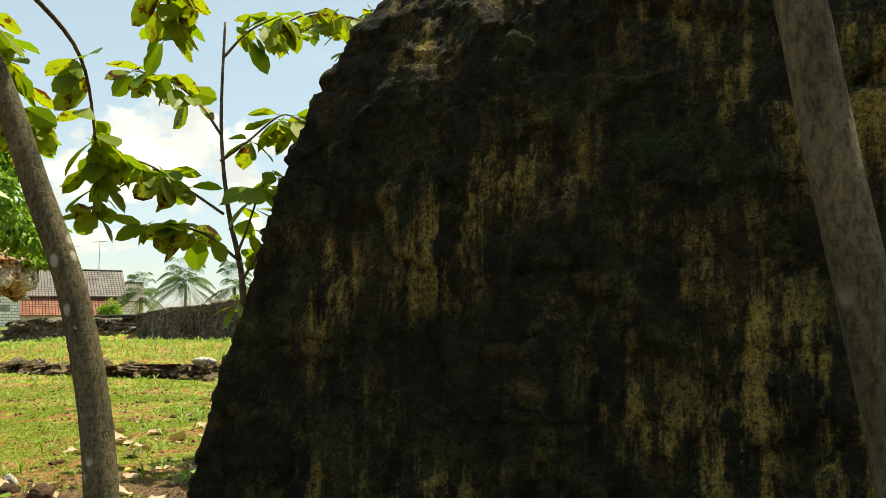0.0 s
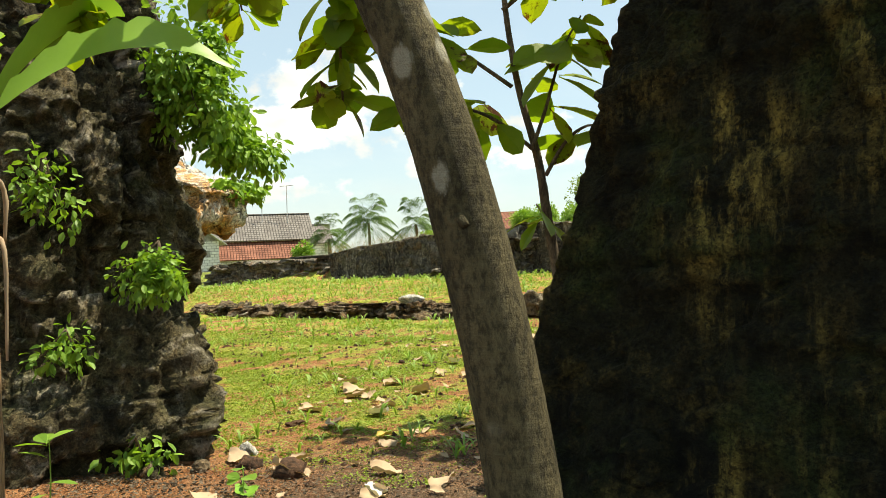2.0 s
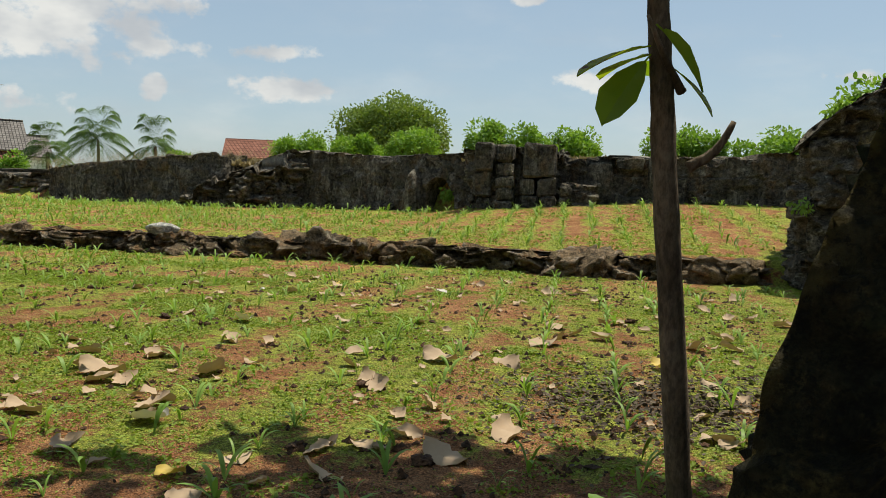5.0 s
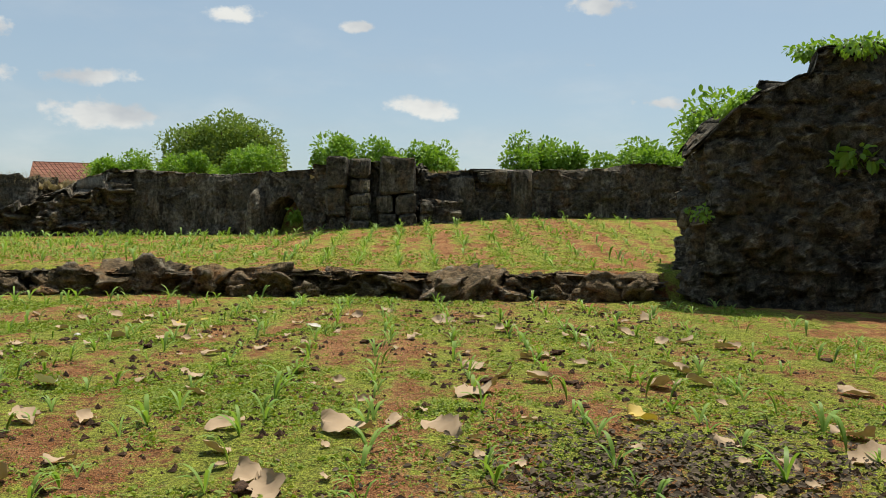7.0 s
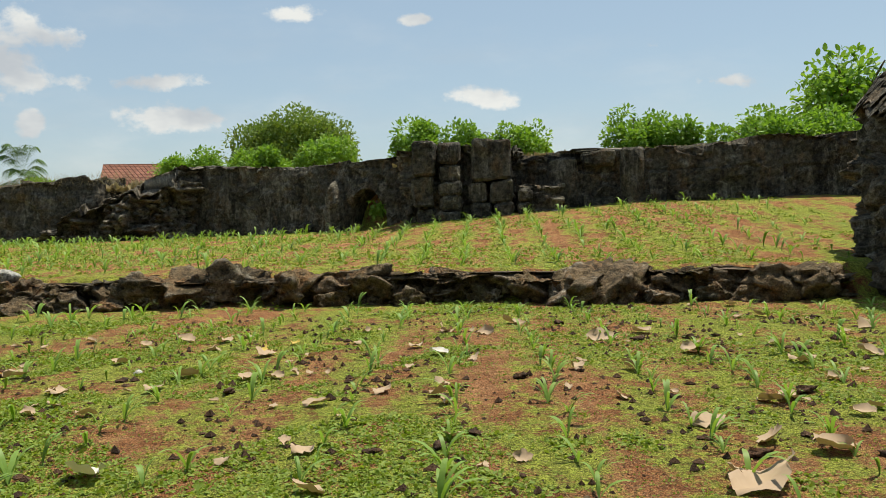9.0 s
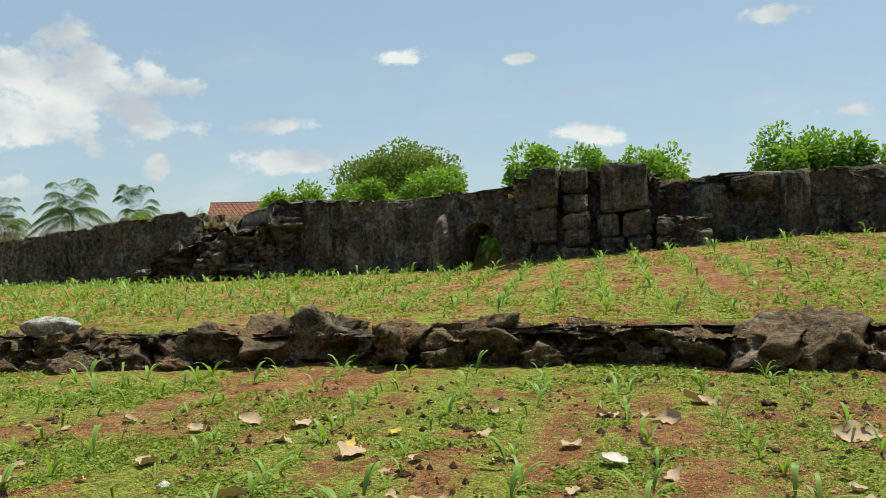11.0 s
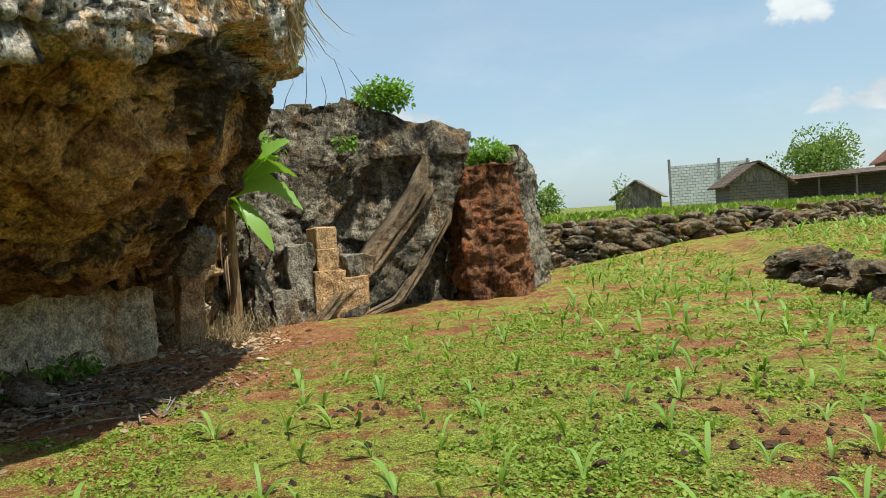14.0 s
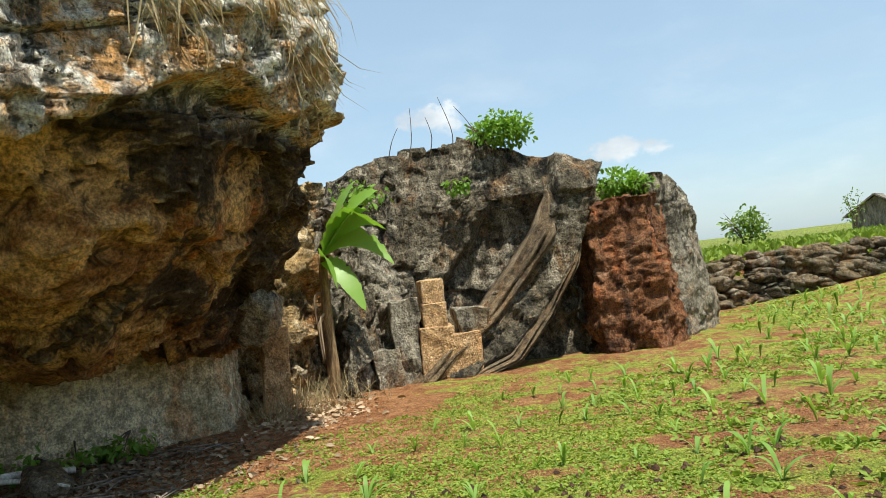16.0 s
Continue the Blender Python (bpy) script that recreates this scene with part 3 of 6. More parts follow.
# ---- rock ----
def rock_mesh(name, sections, top, material_, nu=160, nv=60, rough=0.12, scale=0.7, blocky=0.0, block=(0.7, 0.4), seed=1, top_rough=0.12, groove=None, octaves=5, crag=0.0, chip=0.16, chip_scale=1.6):
    """A rock mass lofted through outlines at given heights, cut off at top(x, y), then broken up by noise and block joints."""
    zs = np.array([s[0] for s in sections])
    rings = []
    for _, pts in sections:
        p = np.array(pts + pts[:1], float)
        seg = np.linalg.norm(np.diff(np.array(sections[0][1] + sections[0][1][:1], float), axis=0), axis=1)
        u0 = np.concatenate([[0], np.cumsum(seg)]) / seg.sum()
        u = np.linspace(0, 1, nu, endpoint=False)
        ring = np.stack([np.interp(u, u0, p[:, 0]), np.interp(u, u0, p[:, 1])], -1)
        for _ in range(max(1, nu // 80)):
            ring = 0.25 * np.roll(ring, 1, 0) + 0.5 * ring + 0.25 * np.roll(ring, -1, 0)
        rings.append(ring)
    rings = np.array(rings)
    levels = np.linspace(zs[0], zs[-1], nv)
    shape = np.stack([np.stack([np.interp(levels, zs, rings[:, i, k]) for i in range(nu)], 1) for k in (0, 1)], -1)
    grid = np.concatenate([shape, np.repeat(levels[:, None, None], nu, 1)], -1)
    du = np.roll(grid, -1, 1) - np.roll(grid, 1, 1)
    dv = np.gradient(grid, axis=0)
    nrm = np.cross(du, dv)
    nrm /= np.linalg.norm(nrm, axis=-1, keepdims=True) + 1e-9
    flat, n2 = grid.reshape(-1, 3), nrm.reshape(-1, 3)
    disp = rough * (1.1 * fbm(flat * scale, octaves, 0.58, seed) + 0.45 * fbm(flat * scale * 2.2, 4, 0.6, seed + 40, True))
    warp = flat + 0.12 * np.stack([value_noise(flat * 3.1, seed + 70 + k) for k in range(3)], -1)
    disp += chip * (facets(warp * chip_scale, seed) + 0.5 * facets(warp * chip_scale * 2.7, seed + 9) + 0.22 * facets(warp * chip_scale * 6.5, seed + 19))
    if blocky:
        girth = np.linspace(0, np.linalg.norm(np.diff(grid[0], axis=0), axis=1).sum(), nu)
        uu = np.repeat(girth[None], nv, 0).ravel() + 0.12 * fbm(flat * 1.5, 2, 0.5, seed + 3)
        vv = flat[:, 2] + 0.07 * fbm(flat * 1.3, 2, 0.5, seed + 4)
        row = np.floor(vv / block[1]).astype(np.int64)
        colf = uu / block[0] + 0.5 * (row % 2) + 0.3 * np.sin(row * 2.3)
        colm = np.floor(colf).astype(np.int64)
        tall = np.floor(uu / (block[0] * 2.7)).astype(np.int64)
        disp += blocky * (hash3(colm, row, row * 0, seed) - 0.5) + blocky * 1.6 * (hash3(tall, tall * 0, tall * 0, seed + 8) - 0.5)
        edge = np.minimum(np.minimum(colf - colm, 1 - colf + colm) * block[0], np.minimum(vv / block[1] - row, 1 - vv / block[1] + row) * block[1])
        disp -= 0.2 * blocky * (1 - step(edge, 0.0, 0.05)) * step(value_noise(flat * 1.1, seed + 55), -0.2, 0.4)
    if groove is not None:
        disp += groove(flat)
    flat = flat + n2 * disp[:, None]
    cap = top(flat[:, 0], flat[:, 1]) + 1.2 * top_rough * facets(flat * np.array([1.5, 1.5, 0.0]), seed + 30) + top_rough * fbm(flat * np.array([1.3, 1.3, 0.2]), 5, 0.6, seed + 20)
    if blocky and crag:
        notch = np.floor((uu + 0.4 * np.sin(uu * 0.7)) / (block[0] * 1.3)).astype(np.int64)
        cap = cap - crag * hash3(notch, notch * 0 + 3, notch * 0, seed + 15) ** 2
    flat[:, 2] = np.where(flat[:, 2] > cap, cap + 0.05 * (flat[:, 2] - cap) + 0.35 * top_rough * facets(flat * 3.0, seed + 31), flat[:, 2])
    verts = [flat]
    last = flat.reshape(nv, nu, 3)[-1]
    mid = last.mean(0)
    for s in (0.85, 0.66, 0.45, 0.22):
        ring = mid + (last - mid) * s
        ring[:, 2] = np.minimum(last[:, 2], top(ring[:, 0], ring[:, 1])) + top_rough * fbm(ring * np.array([1.3, 1.3, 0]), 4, 0.6, seed + 21)
        verts.append(ring)
    total = nv + 4
    iu = np.arange(nu)
    faces = []
    for j in range(total - 1):
        a, b = j * nu + iu, j * nu + (iu + 1) % nu
        faces.append(np.stack([a, b, b + nu, a + nu], -1))
    allv = np.concatenate(verts)
    faces = np.concatenate(faces).tolist() + [((total - 1) * nu + iu).tolist()]
    return mesh_of(name, allv, faces, material_, True)


def rock(name, label, category, sections, top, material_, **more):
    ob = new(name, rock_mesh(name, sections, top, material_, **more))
    return tagged(ob, label, category)


def flat_top(z):
    return lambda x, y: np.full_like(x, z)


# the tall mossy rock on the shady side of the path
rock("rock_cliff", "tall mossy limestone cliff with ochre streaks, shade painted dark", "rock cliff", [
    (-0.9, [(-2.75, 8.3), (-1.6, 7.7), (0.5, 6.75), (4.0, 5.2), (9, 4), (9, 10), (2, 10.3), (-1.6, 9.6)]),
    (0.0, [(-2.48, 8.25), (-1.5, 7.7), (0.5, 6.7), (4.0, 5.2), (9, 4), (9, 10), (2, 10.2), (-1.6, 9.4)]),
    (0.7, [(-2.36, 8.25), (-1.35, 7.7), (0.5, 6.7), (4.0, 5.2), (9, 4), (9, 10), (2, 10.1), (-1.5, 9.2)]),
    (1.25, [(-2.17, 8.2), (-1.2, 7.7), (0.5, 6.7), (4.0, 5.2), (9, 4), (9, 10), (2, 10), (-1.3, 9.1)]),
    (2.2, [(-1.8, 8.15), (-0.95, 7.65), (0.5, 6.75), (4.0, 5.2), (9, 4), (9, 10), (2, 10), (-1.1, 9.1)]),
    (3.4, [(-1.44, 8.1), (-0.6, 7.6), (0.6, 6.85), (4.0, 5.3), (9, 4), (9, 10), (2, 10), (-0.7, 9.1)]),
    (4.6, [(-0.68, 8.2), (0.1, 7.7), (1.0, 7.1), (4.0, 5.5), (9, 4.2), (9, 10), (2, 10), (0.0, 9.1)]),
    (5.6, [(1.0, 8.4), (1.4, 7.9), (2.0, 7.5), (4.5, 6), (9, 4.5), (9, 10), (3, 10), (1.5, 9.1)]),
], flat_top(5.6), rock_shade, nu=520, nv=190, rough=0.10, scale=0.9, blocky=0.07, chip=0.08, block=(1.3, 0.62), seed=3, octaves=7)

# the rock with creepers beside the gap
rock("rock_pillar", "grey and black rock pillar overgrown with creepers", "rock", [
    (-0.9, [(-6.05, 10.3), (-6.3, 11.3), (-7.4, 12.4), (-11, 12.4), (-11, 8.6), (-8.1, 8.9), (-7, 9.5)]),
    (0.2, [(-6.2, 10.35), (-6.45, 11.3), (-7.4, 12.4), (-11, 12.4), (-11, 8.6), (-8.1, 9.0), (-7.1, 9.6)]),
    (0.75, [(-6.45, 10.45), (-6.7, 11.3), (-7.4, 12.4), (-11, 12.4), (-11, 8.6), (-8.1, 9.1), (-7.2, 9.7)]),
    (1.0, [(-6.75, 10.6), (-7, 11.4), (-7.6, 12.4), (-11, 12.4), (-11, 8.6), (-8.1, 9.2), (-7.3, 9.9)]),
    (1.3, [(-6.7, 10.6), (-6.9, 11.5), (-7.4, 12.4), (-11, 12.6), (-11, 8.6), (-8.2, 9.1), (-7.3, 9.8)]),
    (2.4, [(-6.7, 10.7), (-6.9, 11.6), (-7.5, 12.4), (-11, 12.6), (-11, 8.6), (-8.2, 9.3), (-7.2, 10.0)]),
    (4.5, [(-6.9, 10.8), (-7.2, 11.6), (-7.8, 12.3), (-11, 12.5), (-11, 8.8), (-8.4, 9.5), (-7.4, 10.2)]),
    (5.4, [(-7.6, 10.9), (-7.8, 11.6), (-8.2, 12.2), (-10.5, 12.3), (-10.5, 9.2), (-9, 9.8), (-8.1, 10.4)]),
], flat_top(5.3), rock_pillar_mat, nu=400, nv=190, rough=0.30, scale=0.8, blocky=0.16, chip=0.2, chip_scale=1.3, block=(0.55, 1.5), seed=7, octaves=7)

def lip_cut(p):
    # a proud crust above a ragged lip, a scooped hollow under it and a bulge below
    lip = 2.34 + np.clip((-10.8 - p[:, 0]) * 0.26, -0.45, 0.25) + 0.34 * fbm(p * np.array([0.9, 0.9, 0.0]), 4, 0.55, 301)
    d = p[:, 2] - lip
    crust = 0.12 * step(d, -0.03, 0.05)
    scoop = -0.22 * step(d, -1.0, -0.5) * (1 - step(d, -0.06, 0.03))
    slabs = 0.10 * facets(np.stack([p[:, 0] * 0.9 + p[:, 2] * 0.5, p[:, 1] * 0.9, p[:, 2] * 2.6 - p[:, 1] * 0.9], -1), 305)
    return crust + scoop + slabs * (p[:, 2] > 0.5)


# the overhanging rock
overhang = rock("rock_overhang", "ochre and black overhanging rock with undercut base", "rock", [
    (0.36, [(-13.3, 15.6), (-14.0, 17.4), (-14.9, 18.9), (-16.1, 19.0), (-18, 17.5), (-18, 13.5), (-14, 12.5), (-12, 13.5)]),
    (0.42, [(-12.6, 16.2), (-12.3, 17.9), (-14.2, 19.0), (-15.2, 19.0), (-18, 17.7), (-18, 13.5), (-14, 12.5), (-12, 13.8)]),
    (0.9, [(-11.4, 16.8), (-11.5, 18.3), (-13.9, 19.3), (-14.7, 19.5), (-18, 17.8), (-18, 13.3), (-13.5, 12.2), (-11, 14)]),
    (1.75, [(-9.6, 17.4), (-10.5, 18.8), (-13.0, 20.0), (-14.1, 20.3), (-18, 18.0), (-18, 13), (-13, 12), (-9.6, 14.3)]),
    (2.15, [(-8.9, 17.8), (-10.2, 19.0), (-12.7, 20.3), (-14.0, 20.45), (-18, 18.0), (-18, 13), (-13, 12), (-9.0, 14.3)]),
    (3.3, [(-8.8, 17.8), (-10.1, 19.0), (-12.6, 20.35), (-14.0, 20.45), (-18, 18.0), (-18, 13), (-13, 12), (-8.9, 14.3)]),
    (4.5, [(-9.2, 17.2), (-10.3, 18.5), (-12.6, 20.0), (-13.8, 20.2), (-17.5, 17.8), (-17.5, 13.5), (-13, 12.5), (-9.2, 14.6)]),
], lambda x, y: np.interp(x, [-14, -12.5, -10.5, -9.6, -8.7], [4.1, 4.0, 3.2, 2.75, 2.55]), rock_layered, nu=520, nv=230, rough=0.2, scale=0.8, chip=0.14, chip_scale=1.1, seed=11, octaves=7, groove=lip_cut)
base = new("base", rock_mesh("base", [
    (-0.9, [(-12.5, 15.6), (-13.45, 17.3), (-14.95, 18.9), (-16.2, 18.9), (-18, 17.5), (-18, 13.5), (-14, 12.5), (-12, 13.5)]),
    (0.75, [(-12.6, 15.7), (-13.55, 17.4), (-15.0, 18.85), (-16.1, 18.9), (-18, 17.5), (-18, 13.5), (-14, 12.5), (-12, 13.5)]),
], flat_top(0.75), rock_base, nu=300, nv=60, rough=0.09, chip=0.06, seed=13))
base.parent = overhang
tagged(base, "pale undercut base wall")


ARC_Z = [-0.9, -0.66, -0.29, 0.12, 0.73, 1.34, 1.9, 2.35, 3.0]
ARC_Y = [21.0, 21.27, 21.67, 22.34, 22.95, 23.48, 23.77, 23.85, 23.9]
ARC_Z2 = [-0.9, -0.62, -0.47, 0.13, 0.71, 1.13, 1.43, 2.3, 3.0]
ARC_Y2 = [22.0, 22.3, 22.8, 23.43, 23.87, 24.15, 24.3, 24.55, 24.6]


def arc_cuts(p):
    # slanting arcs left by the saws: a hollow, a curved rib, a smooth sloping face and its rim
    s = p[:, 1] - np.interp(p[:, 2], ARC_Z, ARC_Y)
    s2 = p[:, 1] - np.interp(p[:, 2], ARC_Z2, ARC_Y2)
    hollow = -0.32 * step(s, -1.15, -1.0) * (1 - step(s, -0.1, 0.0)) * (1 - step(p[:, 2], 1.5, 2.2))
    face = 0.34 * step(s, -0.02, 0.06) * (1 - step(s2, -0.04, 0.06))
    under = -0.5 * step(s2, 0.0, 0.12)
    return (hollow + face + under) * (p[:, 0] > -19.4) - 0.12


mound = rock("rock_mound", "grey rounded rock mound with curved quarry cuts", "rock", [
    (-0.9, [(-15.6, 20.3), (-17.0, 21.2), (-17.1, 22.4), (-17.2, 23.6), (-17.5, 24.6), (-19.5, 25.0), (-22.5, 25), (-24, 23), (-22, 19.5), (-18.5, 19.4)]),
    (0.4, [(-16.6, 20.4), (-17.9, 21.2), (-17.9, 22.3), (-17.7, 23.5), (-17.7, 24.6), (-19.5, 25.0), (-22.5, 25), (-24, 23), (-22, 19.5), (-18.8, 19.5)]),
    (2.0, [(-17.9, 20.5), (-18.2, 21.3), (-18.1, 22.3), (-17.9, 23.4), (-17.9, 24.5), (-19.6, 25.0), (-22.5, 25), (-24, 23), (-22, 19.5), (-19.2, 19.8)]),
    (3.2, [(-18.5, 20.8), (-18.7, 21.6), (-18.7, 22.4), (-18.6, 23.3), (-18.9, 24.0), (-20, 24.4), (-22.5, 24.6), (-23.5, 23), (-22, 20.2), (-19.8, 20.3)]),
], lambda x, y: np.interp(y, [19.5, 20.6, 21.3, 22.5, 23.3, 23.6, 24.4], [2.3, 2.75, 2.95, 3.0, 2.75, 2.6, 2.35]), rock_mound_mat, nu=560, nv=180, rough=0.10, scale=1.0, blocky=0.02, chip=0.10, chip_scale=1.3, block=(1.0, 0.9), seed=17, groove=arc_cuts, octaves=7)


def rib_band(ys, zs, z1, width, proud):
    """A curved band of parallel ridges standing out of the mound's face."""
    rows, cols = 60, 14
    z = np.linspace(-0.75, z1, rows)
    front, behind = [], []
    for r in range(rows):
        y0 = float(np.interp(z[r], zs, ys))
        face = float(np.interp(z[r], [-0.9, 0.4, 2.0, 3.2], [-17.05, -17.82, -18.02, -18.65])) - 0.05
        fade = min(1.0, 3.0 * (z1 - z[r]) / (z1 + 0.75) + 0.15)
        for c in range(cols):
            u = c / (cols - 1)
            ridge = proud * fade * (0.55 + 0.45 * math.sin(math.pi * u)) + 0.05 * fade * math.cos(u * 19.0) + 0.03 * math.sin(z[r] * 9 + c)
            front.append((face + ridge, y0 - 0.12 + width * fade * u, z[r] - 0.1 * u))
            behind.append((face - 0.3, y0 - 0.12 + width * fade * u, z[r] - 0.1 * u))
    n = rows * cols
    faces = []
    for r in range(rows - 1):
        for c in range(cols - 1):
            a = r * cols + c
            faces += [[a, a + 1, a + cols + 1, a + cols], [n + a, n + a + cols, n + a + cols + 1, n + a + 1]]
        for c in (0, cols - 1):
            a = r * cols + c
            faces.append([a, a + cols, n + a + cols, n + a] if c == 0 else [a, n + a, n + a + cols, a + cols])
    return mesh_of("rib", front + behind, faces, rock_rib, True)


for ys, zs, z1, width, proud in ((ARC_Y, ARC_Z, 2.2, 0.42, 0.52), (ARC_Y2, ARC_Z2, 1.5, 0.16, 0.42)):
    rib = new("rib", rib_band(ys, zs, z1, width, proud))
    rib.parent = mound
    tagged(rib, "curved brown rib left by cutting")
rock("rock_block", "brown rock filling the gap behind the overhang", "rock", [
    (-0.9, [(-16.3, 18.9), (-16.6, 19.9), (-18.5, 20.2), (-19.5, 18.5), (-17.5, 17.8)]),
    (2.6, [(-16.5, 18.9), (-16.9, 19.7), (-18.5, 20.0), (-19.5, 18.5), (-17.5, 17.9)]),
], flat_top(2.5), rock_ochre, nu=160, nv=80, rough=0.2, chip=0.26, seed=29, octaves=6)
rock("rock_block", "pale grey cut rock shoulder beside the mound", "rock", [
    (-0.9, [(-16.9, 20.0), (-17.2, 21.1), (-18.4, 21.3), (-19.5, 19.6), (-17.8, 19.3)]),
    (0.3, [(-17.2, 20.1), (-17.4, 21.0), (-18.4, 21.2), (-19.5, 19.6), (-18.0, 19.4)]),
    (2.2, [(-17.5, 20.2), (-17.7, 20.9), (-18.5, 21.1), (-19.5, 19.8), (-18.2, 19.6)]),
], lambda x, y: np.interp(y, [19.5, 20.3, 21], [1.7, 2.1, 1.8]), rock_grey, nu=180, nv=90, rough=0.14, chip=0.24, seed=18, octaves=6)
rock("rock_block", "rust-red weathered rock block with small bushes on top", "rock", [
    (-0.9, [(-17.4, 24.2), (-17.2, 25.2), (-18.3, 25.8), (-21, 26.2), (-21, 24)]),
    (1.0, [(-17.6, 24.2), (-17.35, 25.2), (-18.4, 25.8), (-21, 26.2), (-21, 24)]),
    (2.2, [(-17.9, 24.3), (-17.7, 25.1), (-18.6, 25.7), (-21, 26.0), (-21, 24)]),
], flat_top(1.75), rock_red, nu=240, nv=110, rough=0.22, scale=0.9, chip=0.09, blocky=0.03, block=(0.9, 0.7), seed=19, octaves=7)
rock("rock_block", "grey ridged rock block at the end of the mound", "rock", [
    (-0.9, [(-17.9, 25.5), (-18.8, 26.6), (-20.5, 27.3), (-23.5, 27.6), (-24, 24.5), (-19, 24.8)]),
    (2.2, [(-18.2, 25.6), (-19.1, 26.5), (-20.7, 27.1), (-23.5, 27.3), (-24, 24.5), (-19.2, 24.8)]),
], lambda x, y: np.interp(y, [25, 26, 26.6, 27.4], [2.1, 2.05, 1.6, 1.1]), rock_grey, nu=220, nv=90, rough=0.16, scale=1.0, chip=0.08, blocky=0.14, block=(0.6, 1.6), seed=21, octaves=7)


rock("rock_wall_block", "tall black quarried rock block topped with creepers", "rock", [
    (-0.9, [(5.65, 21.8), (7.4, 20.7), (14, 17.5), (14, 24), (6.95, 24.5)]),
    (4.6, [(5.8, 21.9), (7.5, 20.8), (14, 17.7), (14, 24), (7.1, 24.4)]),
], lambda x, y: np.interp(x - 0.45 * (y - 21.8), [5.3, 5.4, 6.1, 6.85, 7.4, 7.5, 7.6, 8.6, 16], [2.0, 2.1, 2.8, 3.25, 3.5, 3.45, 3.9, 3.95, 4.3]), rock_black, nu=360, nv=150, rough=0.2, scale=0.9, blocky=0.12, chip=0.24, block=(1.1, 0.5), seed=23, octaves=7, top_rough=0.1)


def wall_strip(name, label, front, depth, base, tops, seed, skin=rock_black, **more):
    """A stretch of quarry face: front line, a thickness behind it, and the height of its top along x."""
    xs = [p[0] for p in front]
    rear = [(x + 0.35 * depth, y + depth) for x, y in front[::-1]]
    top = lambda x, y: np.interp(x, xs, tops)
    ob = rock(name, label, "rock wall", [(base, front + rear), (max(tops) + 0.25, [(x + 0.05, y + 0.1) for x, y in front] + rear)], top, skin, seed=seed, **more)
    return tagged(ob, kind="structure")


def cave(p):
    # the cave mouth with a leaning pillar beside it
    hole = 1 - ((p[:, 0] - 0.0) / 0.5) ** 2 - ((p[:, 2] - 0.5) / 1.05) ** 2
    pillar = 1 - ((p[:, 0] + 0.85) / 0.3) ** 2 - ((p[:, 2] - 0.6) / 1.4) ** 2
    front = p[:, 1] < np.interp(p[:, 0], WALL_X, WALL_Y) + 0.8
    return (-1.3 * step(hole, 0.0, 0.25) + 0.45 * step(pillar, 0.0, 0.5)) * front


def column(p):
    # the block's rounded column and its slot
    slot = 1 - ((p[:, 0] - 2.75) / 0.07) ** 2
    lean = 1 - ((p[:, 0] - 1.45 + 0.12 * (p[:, 2] - 1)) / 0.5) ** 2
    return (-0.35 * step(slot, 0.0, 0.5) + 0.3 * step(lean, 0.0, 0.8)) * (p[:, 1] < 35.4)


wall_strip("quarry_wall_1", "low broken black rock face at the field edge", [(-25.5, 48.2), (-23.0, 47.2), (-19.5, 46.6), (-17.2, 46.4)], 1.6, -0.4, [0.9, 1.2, 1.35, 1.4], 31, skin=rock_step, nu=220, nv=50, rough=0.35, blocky=0.2, chip=0.5, block=(0.8, 0.5), crag=0.5, octaves=6)
wall_strip("quarry_wall_2", "black quarried rock face with dry grass on top", [(-17.2, 46.0), (-15.7, 44.8), (-12, 43.2), (-8.8, 42.0)], 2.0, -0.4, [1.6, 1.75, 2.1, 2.25], 33, nu=300, nv=70, rough=0.2, blocky=0.04, chip=0.09, block=(1.6, 0.6), crag=0.2, octaves=6)
wall_strip("quarry_wall_3", "stepped pile of cut black rock", [(-9.6, 41.0), (-8.6, 40.2), (-7.0, 39.9), (-5.8, 40.2)], 2.6, -0.4, [0.7, 1.4, 2.1, 2.45], 35, skin=rock_step, nu=300, nv=80, rough=0.4, blocky=0.5, chip=0.6, block=(0.62, 0.33), crag=0.8, octaves=6)
wall_strip("quarry_wall_4", "long black quarry face with a small cave", [(-6.1, 41.0), (-5.0, 40.2), (-2.6, 38.6), (-0.4, 37.3), (1.4, 36.0)], 2.2, -0.4, [2.35, 2.5, 2.3, 2.4, 2.5], 37, nu=420, nv=90, rough=0.22, blocky=0.07, chip=0.09, block=(2.2, 1.1), groove=cave, crag=0.3, octaves=6)
wall_strip("quarry_wall_5", "projecting block of cut grey-black rock", [(1.0, 34.9), (1.9, 34.5), (2.9, 34.2), (3.85, 33.95)], 2.6, -0.2, [2.55, 2.65, 2.7, 2.6], 39, nu=320, nv=100, rough=0.2, blocky=0.3, chip=0.24, block=(0.75, 0.5), groove=column, crag=0.25, octaves=6)
wall_strip("quarry_wall_6", "black quarry face with cut niches", [(3.6, 34.6), (4.5, 34.0), (6.8, 33.2), (8.5, 32.2), (11.5, 31.0), (15, 29.5)], 2.2, 0.0, [2.2, 2.4, 2.5, 2.55, 2.6, 2.8], 41, nu=480, nv=90, rough=0.16, blocky=0.22, chip=0.1, block=(1.2, 0.9), crag=0.35, octaves=6)
wall_strip("quarry_wall_7", "low cut stone step beside the block", [(3.9, 33.5), (4.2, 33.4), (4.6, 33.25)], 1.2, 0.2, [1.4, 1.45, 1.4], 43, nu=120, nv=50, rough=0.12, blocky=0.2, block=(0.5, 0.4))
